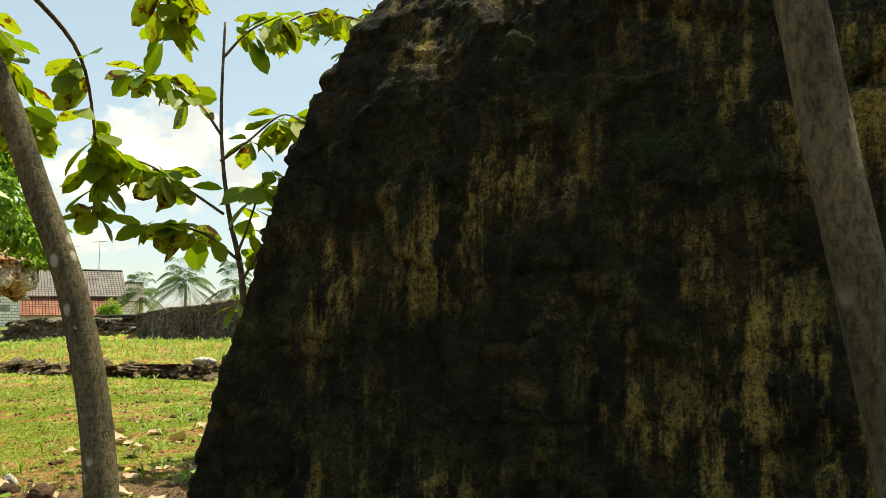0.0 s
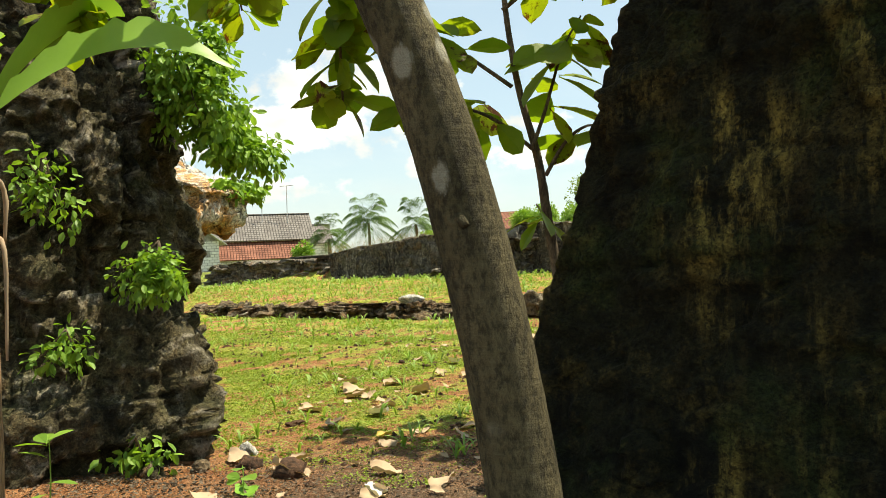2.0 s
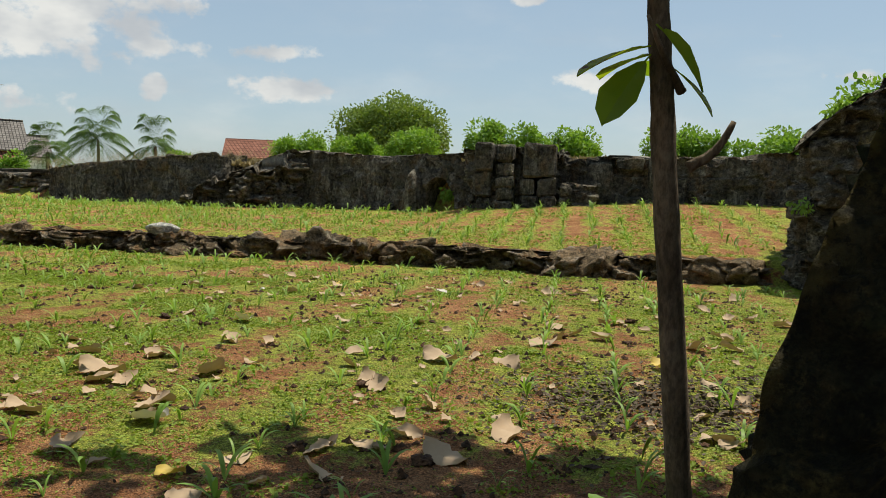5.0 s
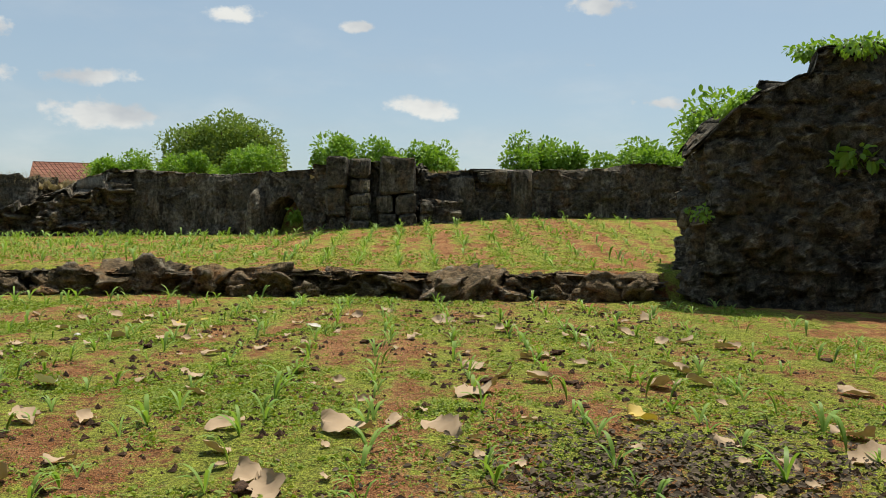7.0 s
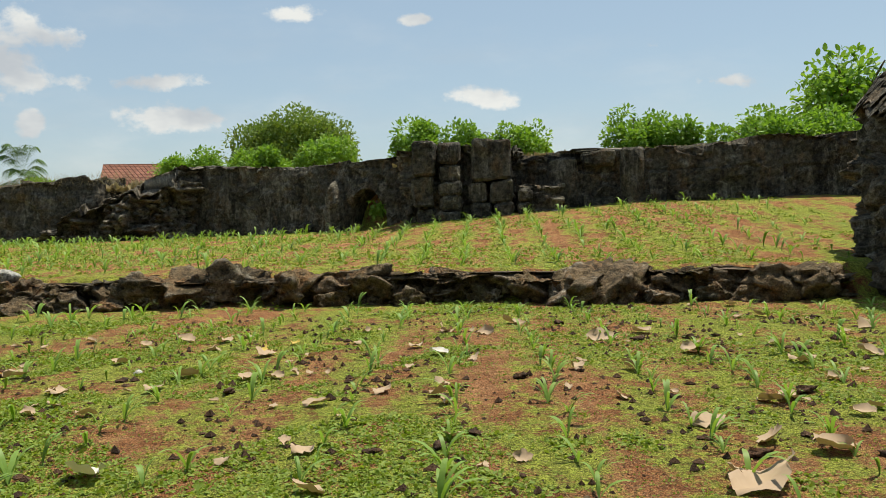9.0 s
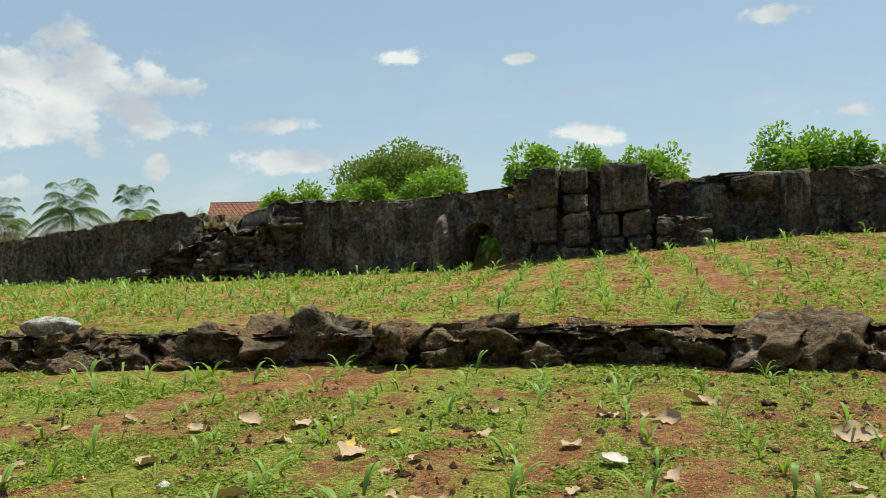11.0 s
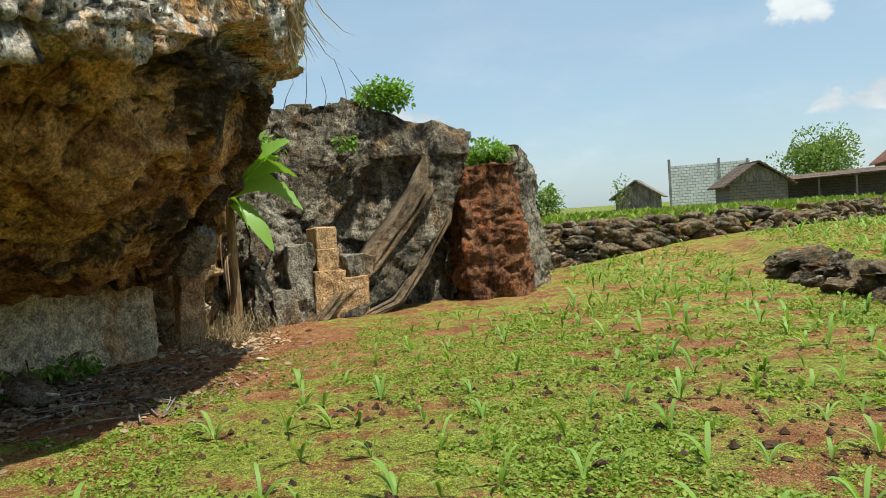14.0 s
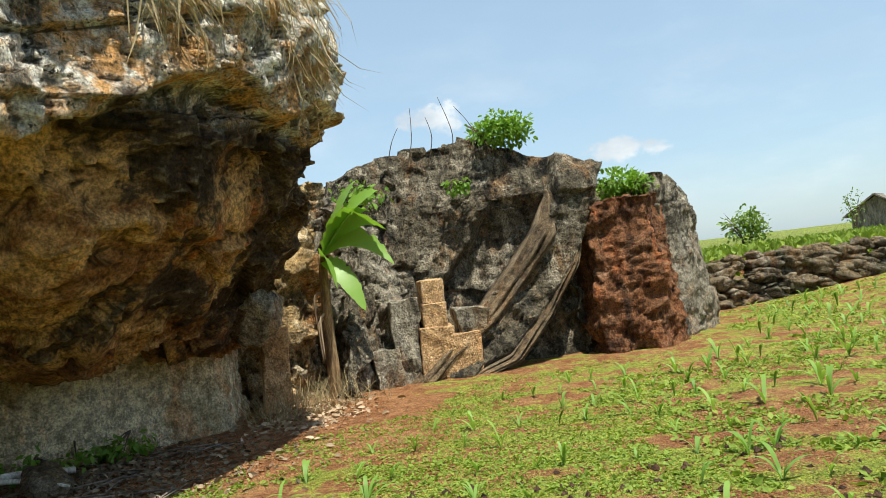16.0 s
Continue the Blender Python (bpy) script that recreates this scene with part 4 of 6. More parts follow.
for k, x0 in enumerate((-16.2, -10.6, -5.4, -0.4)):
    x1 = (-10.4, -5.2, -0.2, 5.4)[k]
    xs = [x0 + (x1 - x0) * i / 7 for i in range(8)]
    front = [(x, float(np.interp(x, LEDGE_X, LEDGE_Y)) - 0.02) for x in xs]
    strip = rock("ledge_%d" % (k + 1), "broken brown rock ledge at the terrace edge", "rock ledge", [
        (-0.95, front + [(x, y + 0.5) for x, y in front[::-1]]), (0.25, [(x, y + 0.12) for x, y in front] + [(x, y + 0.5) for x, y in front[::-1]])],
        lambda x, y: ground_height(x, np.interp(x, LEDGE_X, LEDGE_Y) + 0.8) - 0.07, rock_ledge, nu=460, nv=56, rough=0.22, scale=1.6, blocky=0.16, chip=0.34, chip_scale=2.1, block=(0.75, 0.34), seed=60 + k, octaves=6, crag=0.2, top_rough=0.08)
    tagged(strip, kind="structure")


# blocks left standing by the quarrymen
def quarry_block(name, label, origin, along, blocks, depth, material_, seed):
    """A group of roughly squared blocks: (offset, base, width, height, proud) along a front line."""
    t = thing(name, label, "rock wall", (origin[0], origin[1], 0), kind="structure", turn=math.degrees(math.atan2(along[1], along[0])))
    for k, (u, z, wd, ht, proud) in enumerate(blocks):
        bm = box_bm(u + 0.012, u + wd - 0.012, -proud, depth, z + 0.012, z + ht - 0.012, 0.07)
        bmesh.ops.subdivide_edges(bm, edges=bm.edges[:], cuts=4, use_grid_fill=True)
        co = np.array([v.co[:] for v in bm.verts])
        push = 0.14 * fbm(co * 1.6 + k * 3.3, 4, 0.6, seed + k) + 0.08 * facets(co * 2.4 + k, seed + k)
        for v, d in zip(bm.verts, push):
            v.co += Vector((0.5 * d, -d, 0.6 * d))
        part("block", bm, material_, t)
    return t


quarry_block("quarry_wall_8", "column and stacked blocks of cut grey-black rock", (0.95, 34.75), (0.954, -0.301),
             [(0.0, 0.9, 0.62, 0.9, 0.5), (0.02, 1.8, 0.66, 0.95, 0.62), (0.1, 0.3, 0.5, 0.6, 0.3), (0.72, 0.3, 0.62, 0.5, 0.62), (0.76, 0.8, 0.6, 0.42, 0.42), (0.72, 1.22, 0.66, 0.4, 0.46), (0.74, 1.62, 0.62, 0.5, 0.4), (0.72, 2.12, 0.62, 0.6, 0.44),
              (1.62, 0.4, 0.62, 0.62, 0.5), (1.6, 1.02, 0.5, 0.6, 0.4), (1.66, 1.62, 1.12, 1.16, 0.42), (2.26, 0.45, 0.56, 0.55, 0.55), (2.2, 1.0, 0.6, 0.62, 0.44), (2.92, 0.5, 0.36, 0.5, 0.62), (2.92, 1.0, 0.4, 0.36, 0.56), (3.28, 0.5, 0.34, 0.82, 0.5)], 0.9, rock_black, 70)
quarry_block("quarry_wall_9", "squared rock panels of the black quarry face", (4.5, 34.15), (0.94, -0.35),
             [(0.2, 0.5, 0.9, 1.75, 0.1), (1.2, 0.6, 0.95, 0.55, 0.3), (1.2, 1.95, 0.95, 0.45, 0.25), (2.25, 0.6, 0.7, 1.85, 0.35), (3.0, 0.6, 0.55, 1.2, 0.5), (3.7, 1.35, 0.9, 1.1, 0.3), (4.65, 0.7, 0.55, 1.8, 0.5), (5.3, 0.7, 1.5, 1.7, 0.1), (6.9, 0.8, 1.2, 1.6, 0.3)], 0.9, rock_black, 90)


# ---- loose stones ----
def stone_mesh(name, seed, material_, squash=(1, 1, 0.65), rough=0.35, level=3):
    bm = bmesh.new()
    bmesh.ops.create_icosphere(bm, subdivisions=level, radius=1.0)
    co = np.array([v.co[:] for v in bm.verts])
    d = 1 + rough * fbm(co * 1.1 + seed * 3.7, 4, 0.55, seed) + 0.22 * fbm(co * 2.6 + seed, 5, 0.62, seed + 5, True)
    q = co * d[:, None]
    for k in range(5):   # knock flat faces onto it
        rnd = random.Random(seed * 10 + k)
        a = np.array(Vector((rnd.uniform(-1, 1), rnd.uniform(-1, 1), rnd.uniform(-0.6, 1))).normalized())
        over = np.maximum(q @ a - rnd.uniform(0.62, 0.85), 0)
        q -= over[:, None] * a * 0.9
    q *= (1 + 0.5 * rough * facets(co * 1.7 + seed * 5.1, seed) + 0.3 * rough * facets(co * 4.2 + seed, seed + 3))[:, None]
    for v, c in zip(bm.verts, q * np.array(squash)):
        v.co = c
    me = bpy.data.meshes.new(name)
    bm.to_mesh(me)
    bm.free()
    me.materials.append(material_)
    me.polygons.foreach_set("use_smooth", [True] * len(me.polygons))
    return me


ledge_meshes = [stone_mesh("ledge_stone", k, rock_ledge, (1, 0.8, 0.62), 0.55, 4) for k in range(9)]
rnd = random.Random(4)
x = -17.0
while x < 5.2:
    y = float(np.interp(x, LEDGE_X, LEDGE_Y))
    grow = float(np.interp(x, [-17, -14, -9, 0, 5], [0.3, 0.52, 0.44, 0.5, 0.52]))
    for tier in range(2):
        s = grow * rnd.uniform(0.65, 1.15) * (1.0 if tier == 0 else 0.6)
        px, py = x + rnd.uniform(-0.1, 0.1), y + (0.16 if tier == 0 else -0.22) + rnd.uniform(-0.1, 0.1)
        if rnd.random() < (0.5 if tier == 1 else 0.3):
            continue
        ob = new("ledge_stone", ledge_meshes[rnd.randrange(9)])
        low = ground_at(px, y - 0.5)
        ob.matrix_world = pose(px, py, low + s * (0.5 if tier == 0 else 0.2), rnd.uniform(-12, 12), rnd.uniform(-12, 12), rnd.uniform(0, 360)) @ Matrix.Diagonal((s * 1.25, s, s, 1))
        tagged(ob, "rough brown-black ledge stone half sunk in earth", "stone", "stones of the ledge")
    x += grow * rnd.uniform(0.75, 1.25)
pale = new("boulder", stone_mesh("boulder", 31, rock_white, (1, 0.75, 0.6), 0.2))
pale.matrix_world = pose(-7.85, 27.15, -0.12, 0, 4, 20) @ Matrix.Diagonal((0.36, 0.3, 0.27, 1))
tagged(pale, "pale grey-white rounded boulder lying on the ledge", "stone")

# dry-stone bank at the back of the field
bank_wall = thing("dry_stone_wall", "dry-stone wall of rough brown blocks", "stone wall", (-22.6, 28, -0.6))
bank_meshes = [stone_mesh("stone", 50 + k, rock_ledge, (1, 0.8, 0.6), 0.45, 3) for k in range(6)]
rnd = random.Random(8)
for k in range(290):
    y = 27.4 + 17 * (rnd.random() ** 1.3)
    x = float(np.interp(y, BANK_Y, BANK_X))
    foot, head = ground_at(x + 0.6, y), 0.42
    s = rnd.uniform(0.13, 0.3)
    ob = part("stone", bank_meshes[rnd.randrange(6)], None, bank_wall)
    z = foot + (head - foot) * rnd.random()
    ob.matrix_basis = Matrix.Translation((22.6, -28, 0.6)) @ pose(x + 0.25 - 0.3 * (z - foot) + rnd.uniform(-0.1, 0.1), y, z, rnd.uniform(-15, 15), rnd.uniform(-15, 15), rnd.uniform(60, 120)) @ Matrix.Diagonal((s * 1.3, s, s, 1))


# ---- leaves ----
def leaf_shape(kind):
    """A leaf along +x: vertices and faces, with a folded midrib."""
    if kind == "oval":
        v = [(0, 0, 0), (0.35, 0.26, 0.05), (0.75, 0.22, 0.04), (1, 0, -0.06), (0.75, -0.22, 0.04), (0.35, -0.26, 0.05), (0.5, 0, 0.0)]
        f = [(0, 6, 1), (1, 6, 2), (2, 6, 3), (3, 6, 4), (4, 6, 5), (5, 6, 0)]
    elif kind == "broad":
        ts = [0.0, 0.12, 0.16, 0.38, 0.64, 0.86, 1.0]
        ws = [0.008, 0.008, 0.07, 0.22, 0.30, 0.20, 0.0]
        v, f = [], []
        for t, w_ in zip(ts, ws):
            droop = -0.22 * t * t
            v += [(t, -w_, droop + 0.10 * w_), (t, 0, droop - 0.02), (t, w_, droop + 0.10 * w_)]
        for k in range(6):
            a = 3 * k
            f += [(a, a + 3, a + 4, a + 1), (a + 1, a + 4, a + 5, a + 2)]
    else:
        v, f = [(0, 0.016, 0), (0, -0.016, 0), (0.5, -0.024, 0.03), (0.5, 0.024, 0.03), (1, 0, -0.12)], [(0, 1, 2, 3), (3, 2, 4)]
    return np.array(v, float), f


def frames_of(direction, up_jitter, rng):
    """Rotation matrices (n, 3, 3) whose x axis is the given direction and whose z axis is roughly up."""
    d = direction / (np.linalg.norm(direction, axis=1, keepdims=True) + 1e-9)
    up = np.array([0, 0, 1.0]) + up_jitter * rng.normal(size=d.shape)
    side = np.cross(up, d)
    side /= np.linalg.norm(side, axis=1, keepdims=True) + 1e-9
    return np.stack([d, side, np.cross(d, side)], -1)


def scatter(name, at, direction, size, kind, material_, jitter=0.5, seed=0):
    """One mesh of many leaves of one kind, at points, along directions."""
    rng = np.random.default_rng(seed)
    v, f = leaf_shape(kind)
    rot = frames_of(direction, jitter, rng)
    verts = at[:, None, :] + np.einsum("nij,kj->nki", rot, v) * np.asarray(size)[:, None, None]
    n, k = len(at), len(v)
    if len({len(q) for q in f}) == 1:
        faces = (np.array(f)[None] + (np.arange(n) * k)[:, None, None]).reshape(-1, len(f[0])).tolist()
    else:
        faces = [[i * k + c for c in q] for i in range(n) for q in f]
    return mesh_of(name, verts.reshape(-1, 3), faces, material_)


def crown_points(centre, radius, count, rng, clumps=14, shell=0.55):
    """Leaf places in an uneven crown made of clumps, with the way each leaf points."""
    c = np.array(centre, float)
    r = np.array(radius, float)
    hubs = rng.normal(size=(clumps, 3))
    hubs /= np.linalg.norm(hubs, axis=1, keepdims=True)
    hubs *= rng.uniform(0.35, 0.85, (clumps, 1))
    hubs[:, 2] = np.abs(hubs[:, 2]) * 0.9 - 0.15
    pick = rng.integers(0, clumps, count)
    off = rng.normal(size=(count, 3))
    off /= np.linalg.norm(off, axis=1, keepdims=True)
    off *= (shell + (1 - shell) * rng.random((count, 1))) * rng.uniform(0.25, 0.48, clumps)[pick][:, None]
    p = hubs[pick] + off
    way = off + rng.normal(size=off.shape) * 0.25 + np.array([0, 0, -0.05])
    return c + p * r, way


def bush(name, label, at, radius, count, size, material_, seed, category="bush", clumps=12, stems=5, kind="oval"):
    rng = np.random.default_rng(seed)
    base = (at[0], at[1], at[2])
    b = thing(name, label, category, base)
    centre = (0, 0, radius[2] * 0.45)
    p, way = crown_points(centre, radius, count, rng, clumps)
    p[:, 2] = np.maximum(p[:, 2], 0.02)
    part("crown", scatter("crown", p, way, rng.uniform(0.6, 1.25, count) * size, kind, material_, 0.5, seed), None, b)
    for k in range(stems):
        a = rng.uniform(0, 2 * math.pi)
        tip = (math.cos(a) * radius[0] * 0.55, math.sin(a) * radius[1] * 0.55, radius[2] * rng.uniform(0.6, 1.0))
        part("stem", tube_mesh("stem", [(0, 0, -0.25), (tip[0] * 0.35, tip[1] * 0.35, tip[2] * 0.5), tip], 0.02 + 0.012 * radius[2], 0.006, bark_dark, 6, 4, 0.05, k), None, b)
    return b


# ---- far houses ----
def gable_house(name, label, at, turn, width, length, eave, ridge, wall_mat, roof_mat, gable_mat, over=0.4, openings=()):
    """A house with its gable end facing local -y: walls, gables and two roof slopes with thickness."""
    h = thing(name, label, "house", at, turn=turn)
    x = width / 2
    part("wall", box_bm(-x, x, 0, 0.2, -0.5, eave), wall_mat, h)
    part("wall", box_bm(-x, x, length - 0.2, length, -0.5, eave), wall_mat, h)
    part("wall", box_bm(-x, -x + 0.2, 0.2, length - 0.2, -0.5, eave), wall_mat, h)
    part("wall", box_bm(x - 0.2, x, 0.2, length - 0.2, -0.5, eave), wall_mat, h)
    for y in (0.02, length - 0.18):
        part("gable", poly_bm([(-x, y, eave), (x, y, eave), (0, y, ridge - 0.08)], [(0, 1, 2)], 0.16), gable_mat, h)
    drop = (ridge - eave) / x * over
    for s in (-1, 1):
        part("roof", poly_bm([(0, -over, ridge), (s * (x + over), -over, eave - drop), (s * (x + over), length + over, eave - drop), (0, length + over, ridge)], [(0, 1, 2, 3)], 0.09), roof_mat, h)
    part("ridge_cap", box_bm(-0.12, 0.12, -over, length + over, ridge - 0.02, ridge + 0.09, 0.03), roof_mat, h)
    for ox, oz, ow, oh, om in openings:
        part("window", box_bm(ox - ow / 2, ox + ow / 2, -0.03, 0.05, oz, oz + oh, 0.01), om, h)
    return h


# near-black panel standing in for the unlit interior behind an opening
dark_gap = mottled("dark interior shade board", (0.015, 0.014, 0.013), (0.03, 0.028, 0.025), 2.0)
gable_house("house", "white blockwork house with grey sheet roof", (-35.5, 62.8, 0.45), 48, 6.0, 8, 2.45, 4.5, white_blocks, sheet_roof, plaster, 0.5, [(-2.1, 1.1, 0.5, 0.15, dark_gap), (1.9, 1.2, 0.7, 0.5, plaster)])
gable_house("house", "long house with grey tiled roof and red tiled veranda", (-29.6, 74.5, 0.4), 120, 6.0, 9.6, 2.8, 4.9, white_blocks, tile_grey, plaster, 0.4)
gable_house("house", "small house with grey tiled roof", (-28.6, 77, 0.4), 118, 5, 6, 2.4, 3.9, white_blocks, tile_grey, plaster)
gable_house("house", "house with rusty red roof behind the white one", (-42.5, 69, 0.4), 50, 6, 10, 2.6, 5.2, dark_blocks, tile_red, plaster)
gable_house("shed", "old shed of brown blocks with a tiled roof", (-41.6, 52.3, 0.4), 62, 3.2, 4, 1.25, 2.35, dark_blocks, tile_brown, wood_old, 0.4)
gable_house("shelter", "open thatched shelter of weathered timber", (-54.2, 52.6, 0.35), 50, 3.0, 3, 1.1, 2.1, wood_old, wood_old, wood_old, 0.4)
veranda = thing("veranda_roof", "lower red clay tile roof of the long house", "roof", (-31.9, 67.6, 0.4), turn=30)
part("roof", poly_bm([(-5.0, 0, 0.9), (5.0, 0, 0.9), (5.0, 2.2, 2.75), (-5.0, 2.2, 2.75)], [(0, 1, 2, 3)], 0.1), tile_red, veranda)
part("wall", box_bm(-4.4, 4.4, 0.5, 0.7, -0.5, 1.2), white_blocks, veranda)
shell_house = thing("unfinished_building", "roofless unfinished white block building", "building", (-57.3, 61.5, 0.2), turn=45)
part("wall", box_bm(-3.1, 3.1, 0, 0.2, -0.4, 3.45), white_blocks, shell_house)
part("wall", box_bm(-3.1, -2.9, 0.2, 5, -0.4, 3.45), white_blocks, shell_house)
part("wall", box_bm(2.9, 3.1, 0.2, 5, -0.4, 3.45), white_blocks, shell_house)
for px, hh in ((-3.0, 4.3), (0.8, 4.1), (2.9, 3.9)):
    part("column", box_bm(px - 0.1, px + 0.1, -0.06, 0.1, -0.4, hh - 0.3), plaster, shell_house)
for mx, my, mh in ((-32.6, 71.6, 7.4), (-30.6, 72.6, 7.9)):
    mast = thing("antenna_mast", "thin television antenna mast above the roof", "antenna", (mx, my, 0.4), "masts")
    part("pole", tube_mesh("pole", [(0, 0, 0), (0.05, 0, 3.5), (0.1, 0, mh - 0.4)], 0.045, 0.035, metal_grey, 6, 3, 0), None, mast)
    part("crossbar", tube_mesh("crossbar", [(-0.55, 0, mh - 0.5), (0, 0, mh - 0.48), (0.75, 0, mh - 0.45)], 0.03, 0.03, metal_grey, 6, 2, 0), None, mast)
gable_house("house", "house with red tiled roof among bushes", (-9.3, 66.0, 1.0), 92, 3.6, 2.6, 2.0, 3.1, dark_blocks, tile_red, plaster)


shelter_roof = thing("lean_to", "low dark lean-to roof on posts beside the house", "shed", (-41.0, 57.6, 0.4), turn=42)
part("roof", poly_bm([(-3.2, -0.4, 1.25), (3.2, -0.4, 1.45), (3.2, 2.2, 1.75), (-3.2, 2.2, 1.55)], [(0, 1, 2, 3)], 0.08), tile_brown, shelter_roof)
part("wall", box_bm(-3.1, 3.1, 2.0, 2.15, -0.4, 1.4), dark_blocks, shelter_roof)
for px in (-3.0, -1.0, 1.0, 3.0):
    part("post", box_bm(px - 0.06, px + 0.06, -0.3, -0.18, -0.4, 1.3, 0.01), wood_old, shelter_roof)

# ---- trees and bushes behind the quarry ----
def palm(at, height, spread, seed):
    p = thing("palm_tree", "young coconut palm with feathery fronds", "palm", at, "palms")
    rng = random.Random(seed)
    part("trunk", tube_mesh("trunk", [(0, 0, -0.3), (0.1, 0, height * 0.5), (0.05, 0.05, height)], 0.16, 0.11, bark_dark, 8, 4, 0.06, seed), None, p)
    for k in range(34):
        a = 2 * math.pi * k / 34 + rng.uniform(-0.2, 0.2)
        rise = rng.uniform(-0.3, 1.8)
        pts = [Vector((0, 0, height))]
        for s in range(1, 9):
            t = s / 8
            pts.append(Vector((math.cos(a) * spread * t * (1.0 - 0.34 * rise), math.sin(a) * spread * t * (1.0 - 0.34 * rise), height + spread * (1.3 * rise * t - (0.62 + 0.5 * rise) * t * t))))
        at_, way = [], []
        for s in range(44):
            t = 0.12 + 0.88 * s / 43
            i = min(int(t * 8), 7)
            q = pts[i].lerp(pts[i + 1], t * 8 - i)
            d = (pts[i + 1] - pts[i]).normalized()
            side = d.cross(Vector((0, 0, 1))).normalized()
            for sg in (-1, 1):
                at_.append(q)
                way.append(side * sg * 0.8 + d * 0.55 + Vector((0, 0, -0.45)))
        size = np.array([spread * 0.28 * math.sin(math.pi * (0.12 + 0.8 * (i // 2) / 44)) for i in range(len(at_))])
        part("frond", scatter("frond", np.array([q[:] for q in at_]), np.array([q[:] for q in way]), size, "blade", leaf_palm, 0.2, k), None, p)
    return p


palm((-25.2, 80, ground_at(-25.2, 80)), 3.7, 3.7, 1)
palm((-20.9, 82, ground_at(-20.9, 82)), 3.0, 3.2, 2)
palm((-23.9, 64.7, 0.8), 1.9, 2.3, 3)
palm((5.6, 43.5, 2.0), 0.7, 1.6, 4)


def tree(name, label, at, height, crown, count, size, material_, seed, clumps=26):
    t = thing(name, label, "tree", at)
    rng = np.random.default_rng(seed)
    part("trunk", tube_mesh("trunk", [(0, 0, -0.4), (0.1, 0.05, height * 0.3), (0, 0, height * 0.6)], 0.05 * height, 0.02 * height, bark_dark, 9, 5, 0.06, seed), None, t)
    for k in range(6):
        a = 2 * math.pi * k / 6 + 0.4
        part("limb", tube_mesh("limb", [(0, 0, height * 0.35), (math.cos(a) * crown[0] * 0.3, math.sin(a) * crown[1] * 0.3, height * 0.55), (math.cos(a) * crown[0] * 0.65, math.sin(a) * crown[1] * 0.65, height * 0.72)], 0.02 * height, 0.006 * height, bark_dark, 7, 4, 0.05, k), None, t)
    p, way = crown_points((0, 0, height - crown[2] * 0.95), crown, count, rng, clumps, 0.75)
    part("crown", scatter("crown", p, way, rng.uniform(0.7, 1.3, count) * size, "oval", material_, 0.6, seed), None, t)
    return t


tree("tree", "large dense rounded green tree behind the quarry", (-0.2, 76, 1.9), 7.4, (4.9, 4.7, 4.7), 52000, 0.26, leaf_far, 5, 90)
tree("tree", "dark leafy tree beside the sheds", (-47.8, 63.2, 0.4), 5.4, (3.0, 3.0, 3.2), 7000, 0.2, leaf_far, 6, 30)
tree("tree", "leafy green tree above the quarry edge", (16.7, 36, 2.2), 4.3, (2.2, 2.2, 2.4), 2500, 0.25, leaf_bush, 7)
for k, (bx, by, bz, rx, rz, cnt) in enumerate([(-5.9, 50, 1.9, 1.7, 2.3, 2400), (-3.0, 46.5, 2.0, 1.5, 2.0, 2000), (-0.6, 46, 2.1, 1.5, 2.5, 2000), (-7.0, 60, 1.7, 2.6, 2.4, 1500), (-4, 64, 1.8, 2.6, 2.6, 1800),
                                              (2.3, 39.7, 2.1, 1.4, 2.0, 1500), (4.0, 39.3, 2.1, 1.3, 1.8, 1300), (5.5, 38.9, 2.1, 1.3, 1.9, 1400), (8.4, 35.9, 2.2, 1.3, 1.9, 1200), (9.6, 35, 2.2, 1.0, 1.3, 800),
                                              (11.6, 34, 2.3, 1.9, 1.5, 1700), (13.6, 33, 2.3, 1.9, 1.5, 1700), (-19.8, 49, 1.1, 0.8, 1.2, 500), (-11.2, 45.6, 1.9, 1.0, 0.9, 700)]):
    bush("bush", "bright green leafy bush on the quarry top", (bx, by, ground_at(bx, by)), (rx, rx, rz * 0.72), cnt * 3, 0.15, leaf_bush, 100 + k, clumps=14)

# ---- near trees ----
def leafy_branch(owner, points, r0, r1, leaf_count, size, seed, spread=0.5, start=0.35, droop=0.5):
    """A branch with broad leaves along its outer part, as two parts of a tree."""
    rng = np.random.default_rng(seed)
    path = curve_points(points, 8)
    br = part("branch", tube_mesh("branch", points, r0, r1, bark_dark, 7, 6, 0.05, seed), None, owner)
    at, way = [], []
    for _ in range(leaf_count):
        t = start + (1 - start) * rng.random()
        k = min(int(t * (len(path) - 1)), len(path) - 2)
        q = path[k].lerp(path[k + 1], rng.random())
        a = rng.uniform(0, 2 * math.pi)
        d = Vector((math.cos(a), math.sin(a), rng.uniform(-1.0, 0.35) - droop * 0.3))
        at.append(q + d * 0.06 * spread)
        way.append(d)
    part("leaves", scatter("leaves", np.array([q[:] for q in at]), np.array([q[:] for q in way]), rng.uniform(0.55, 1.15, leaf_count) * size, "broad", leaf_teak, 0.5, seed), None, br)
    return br


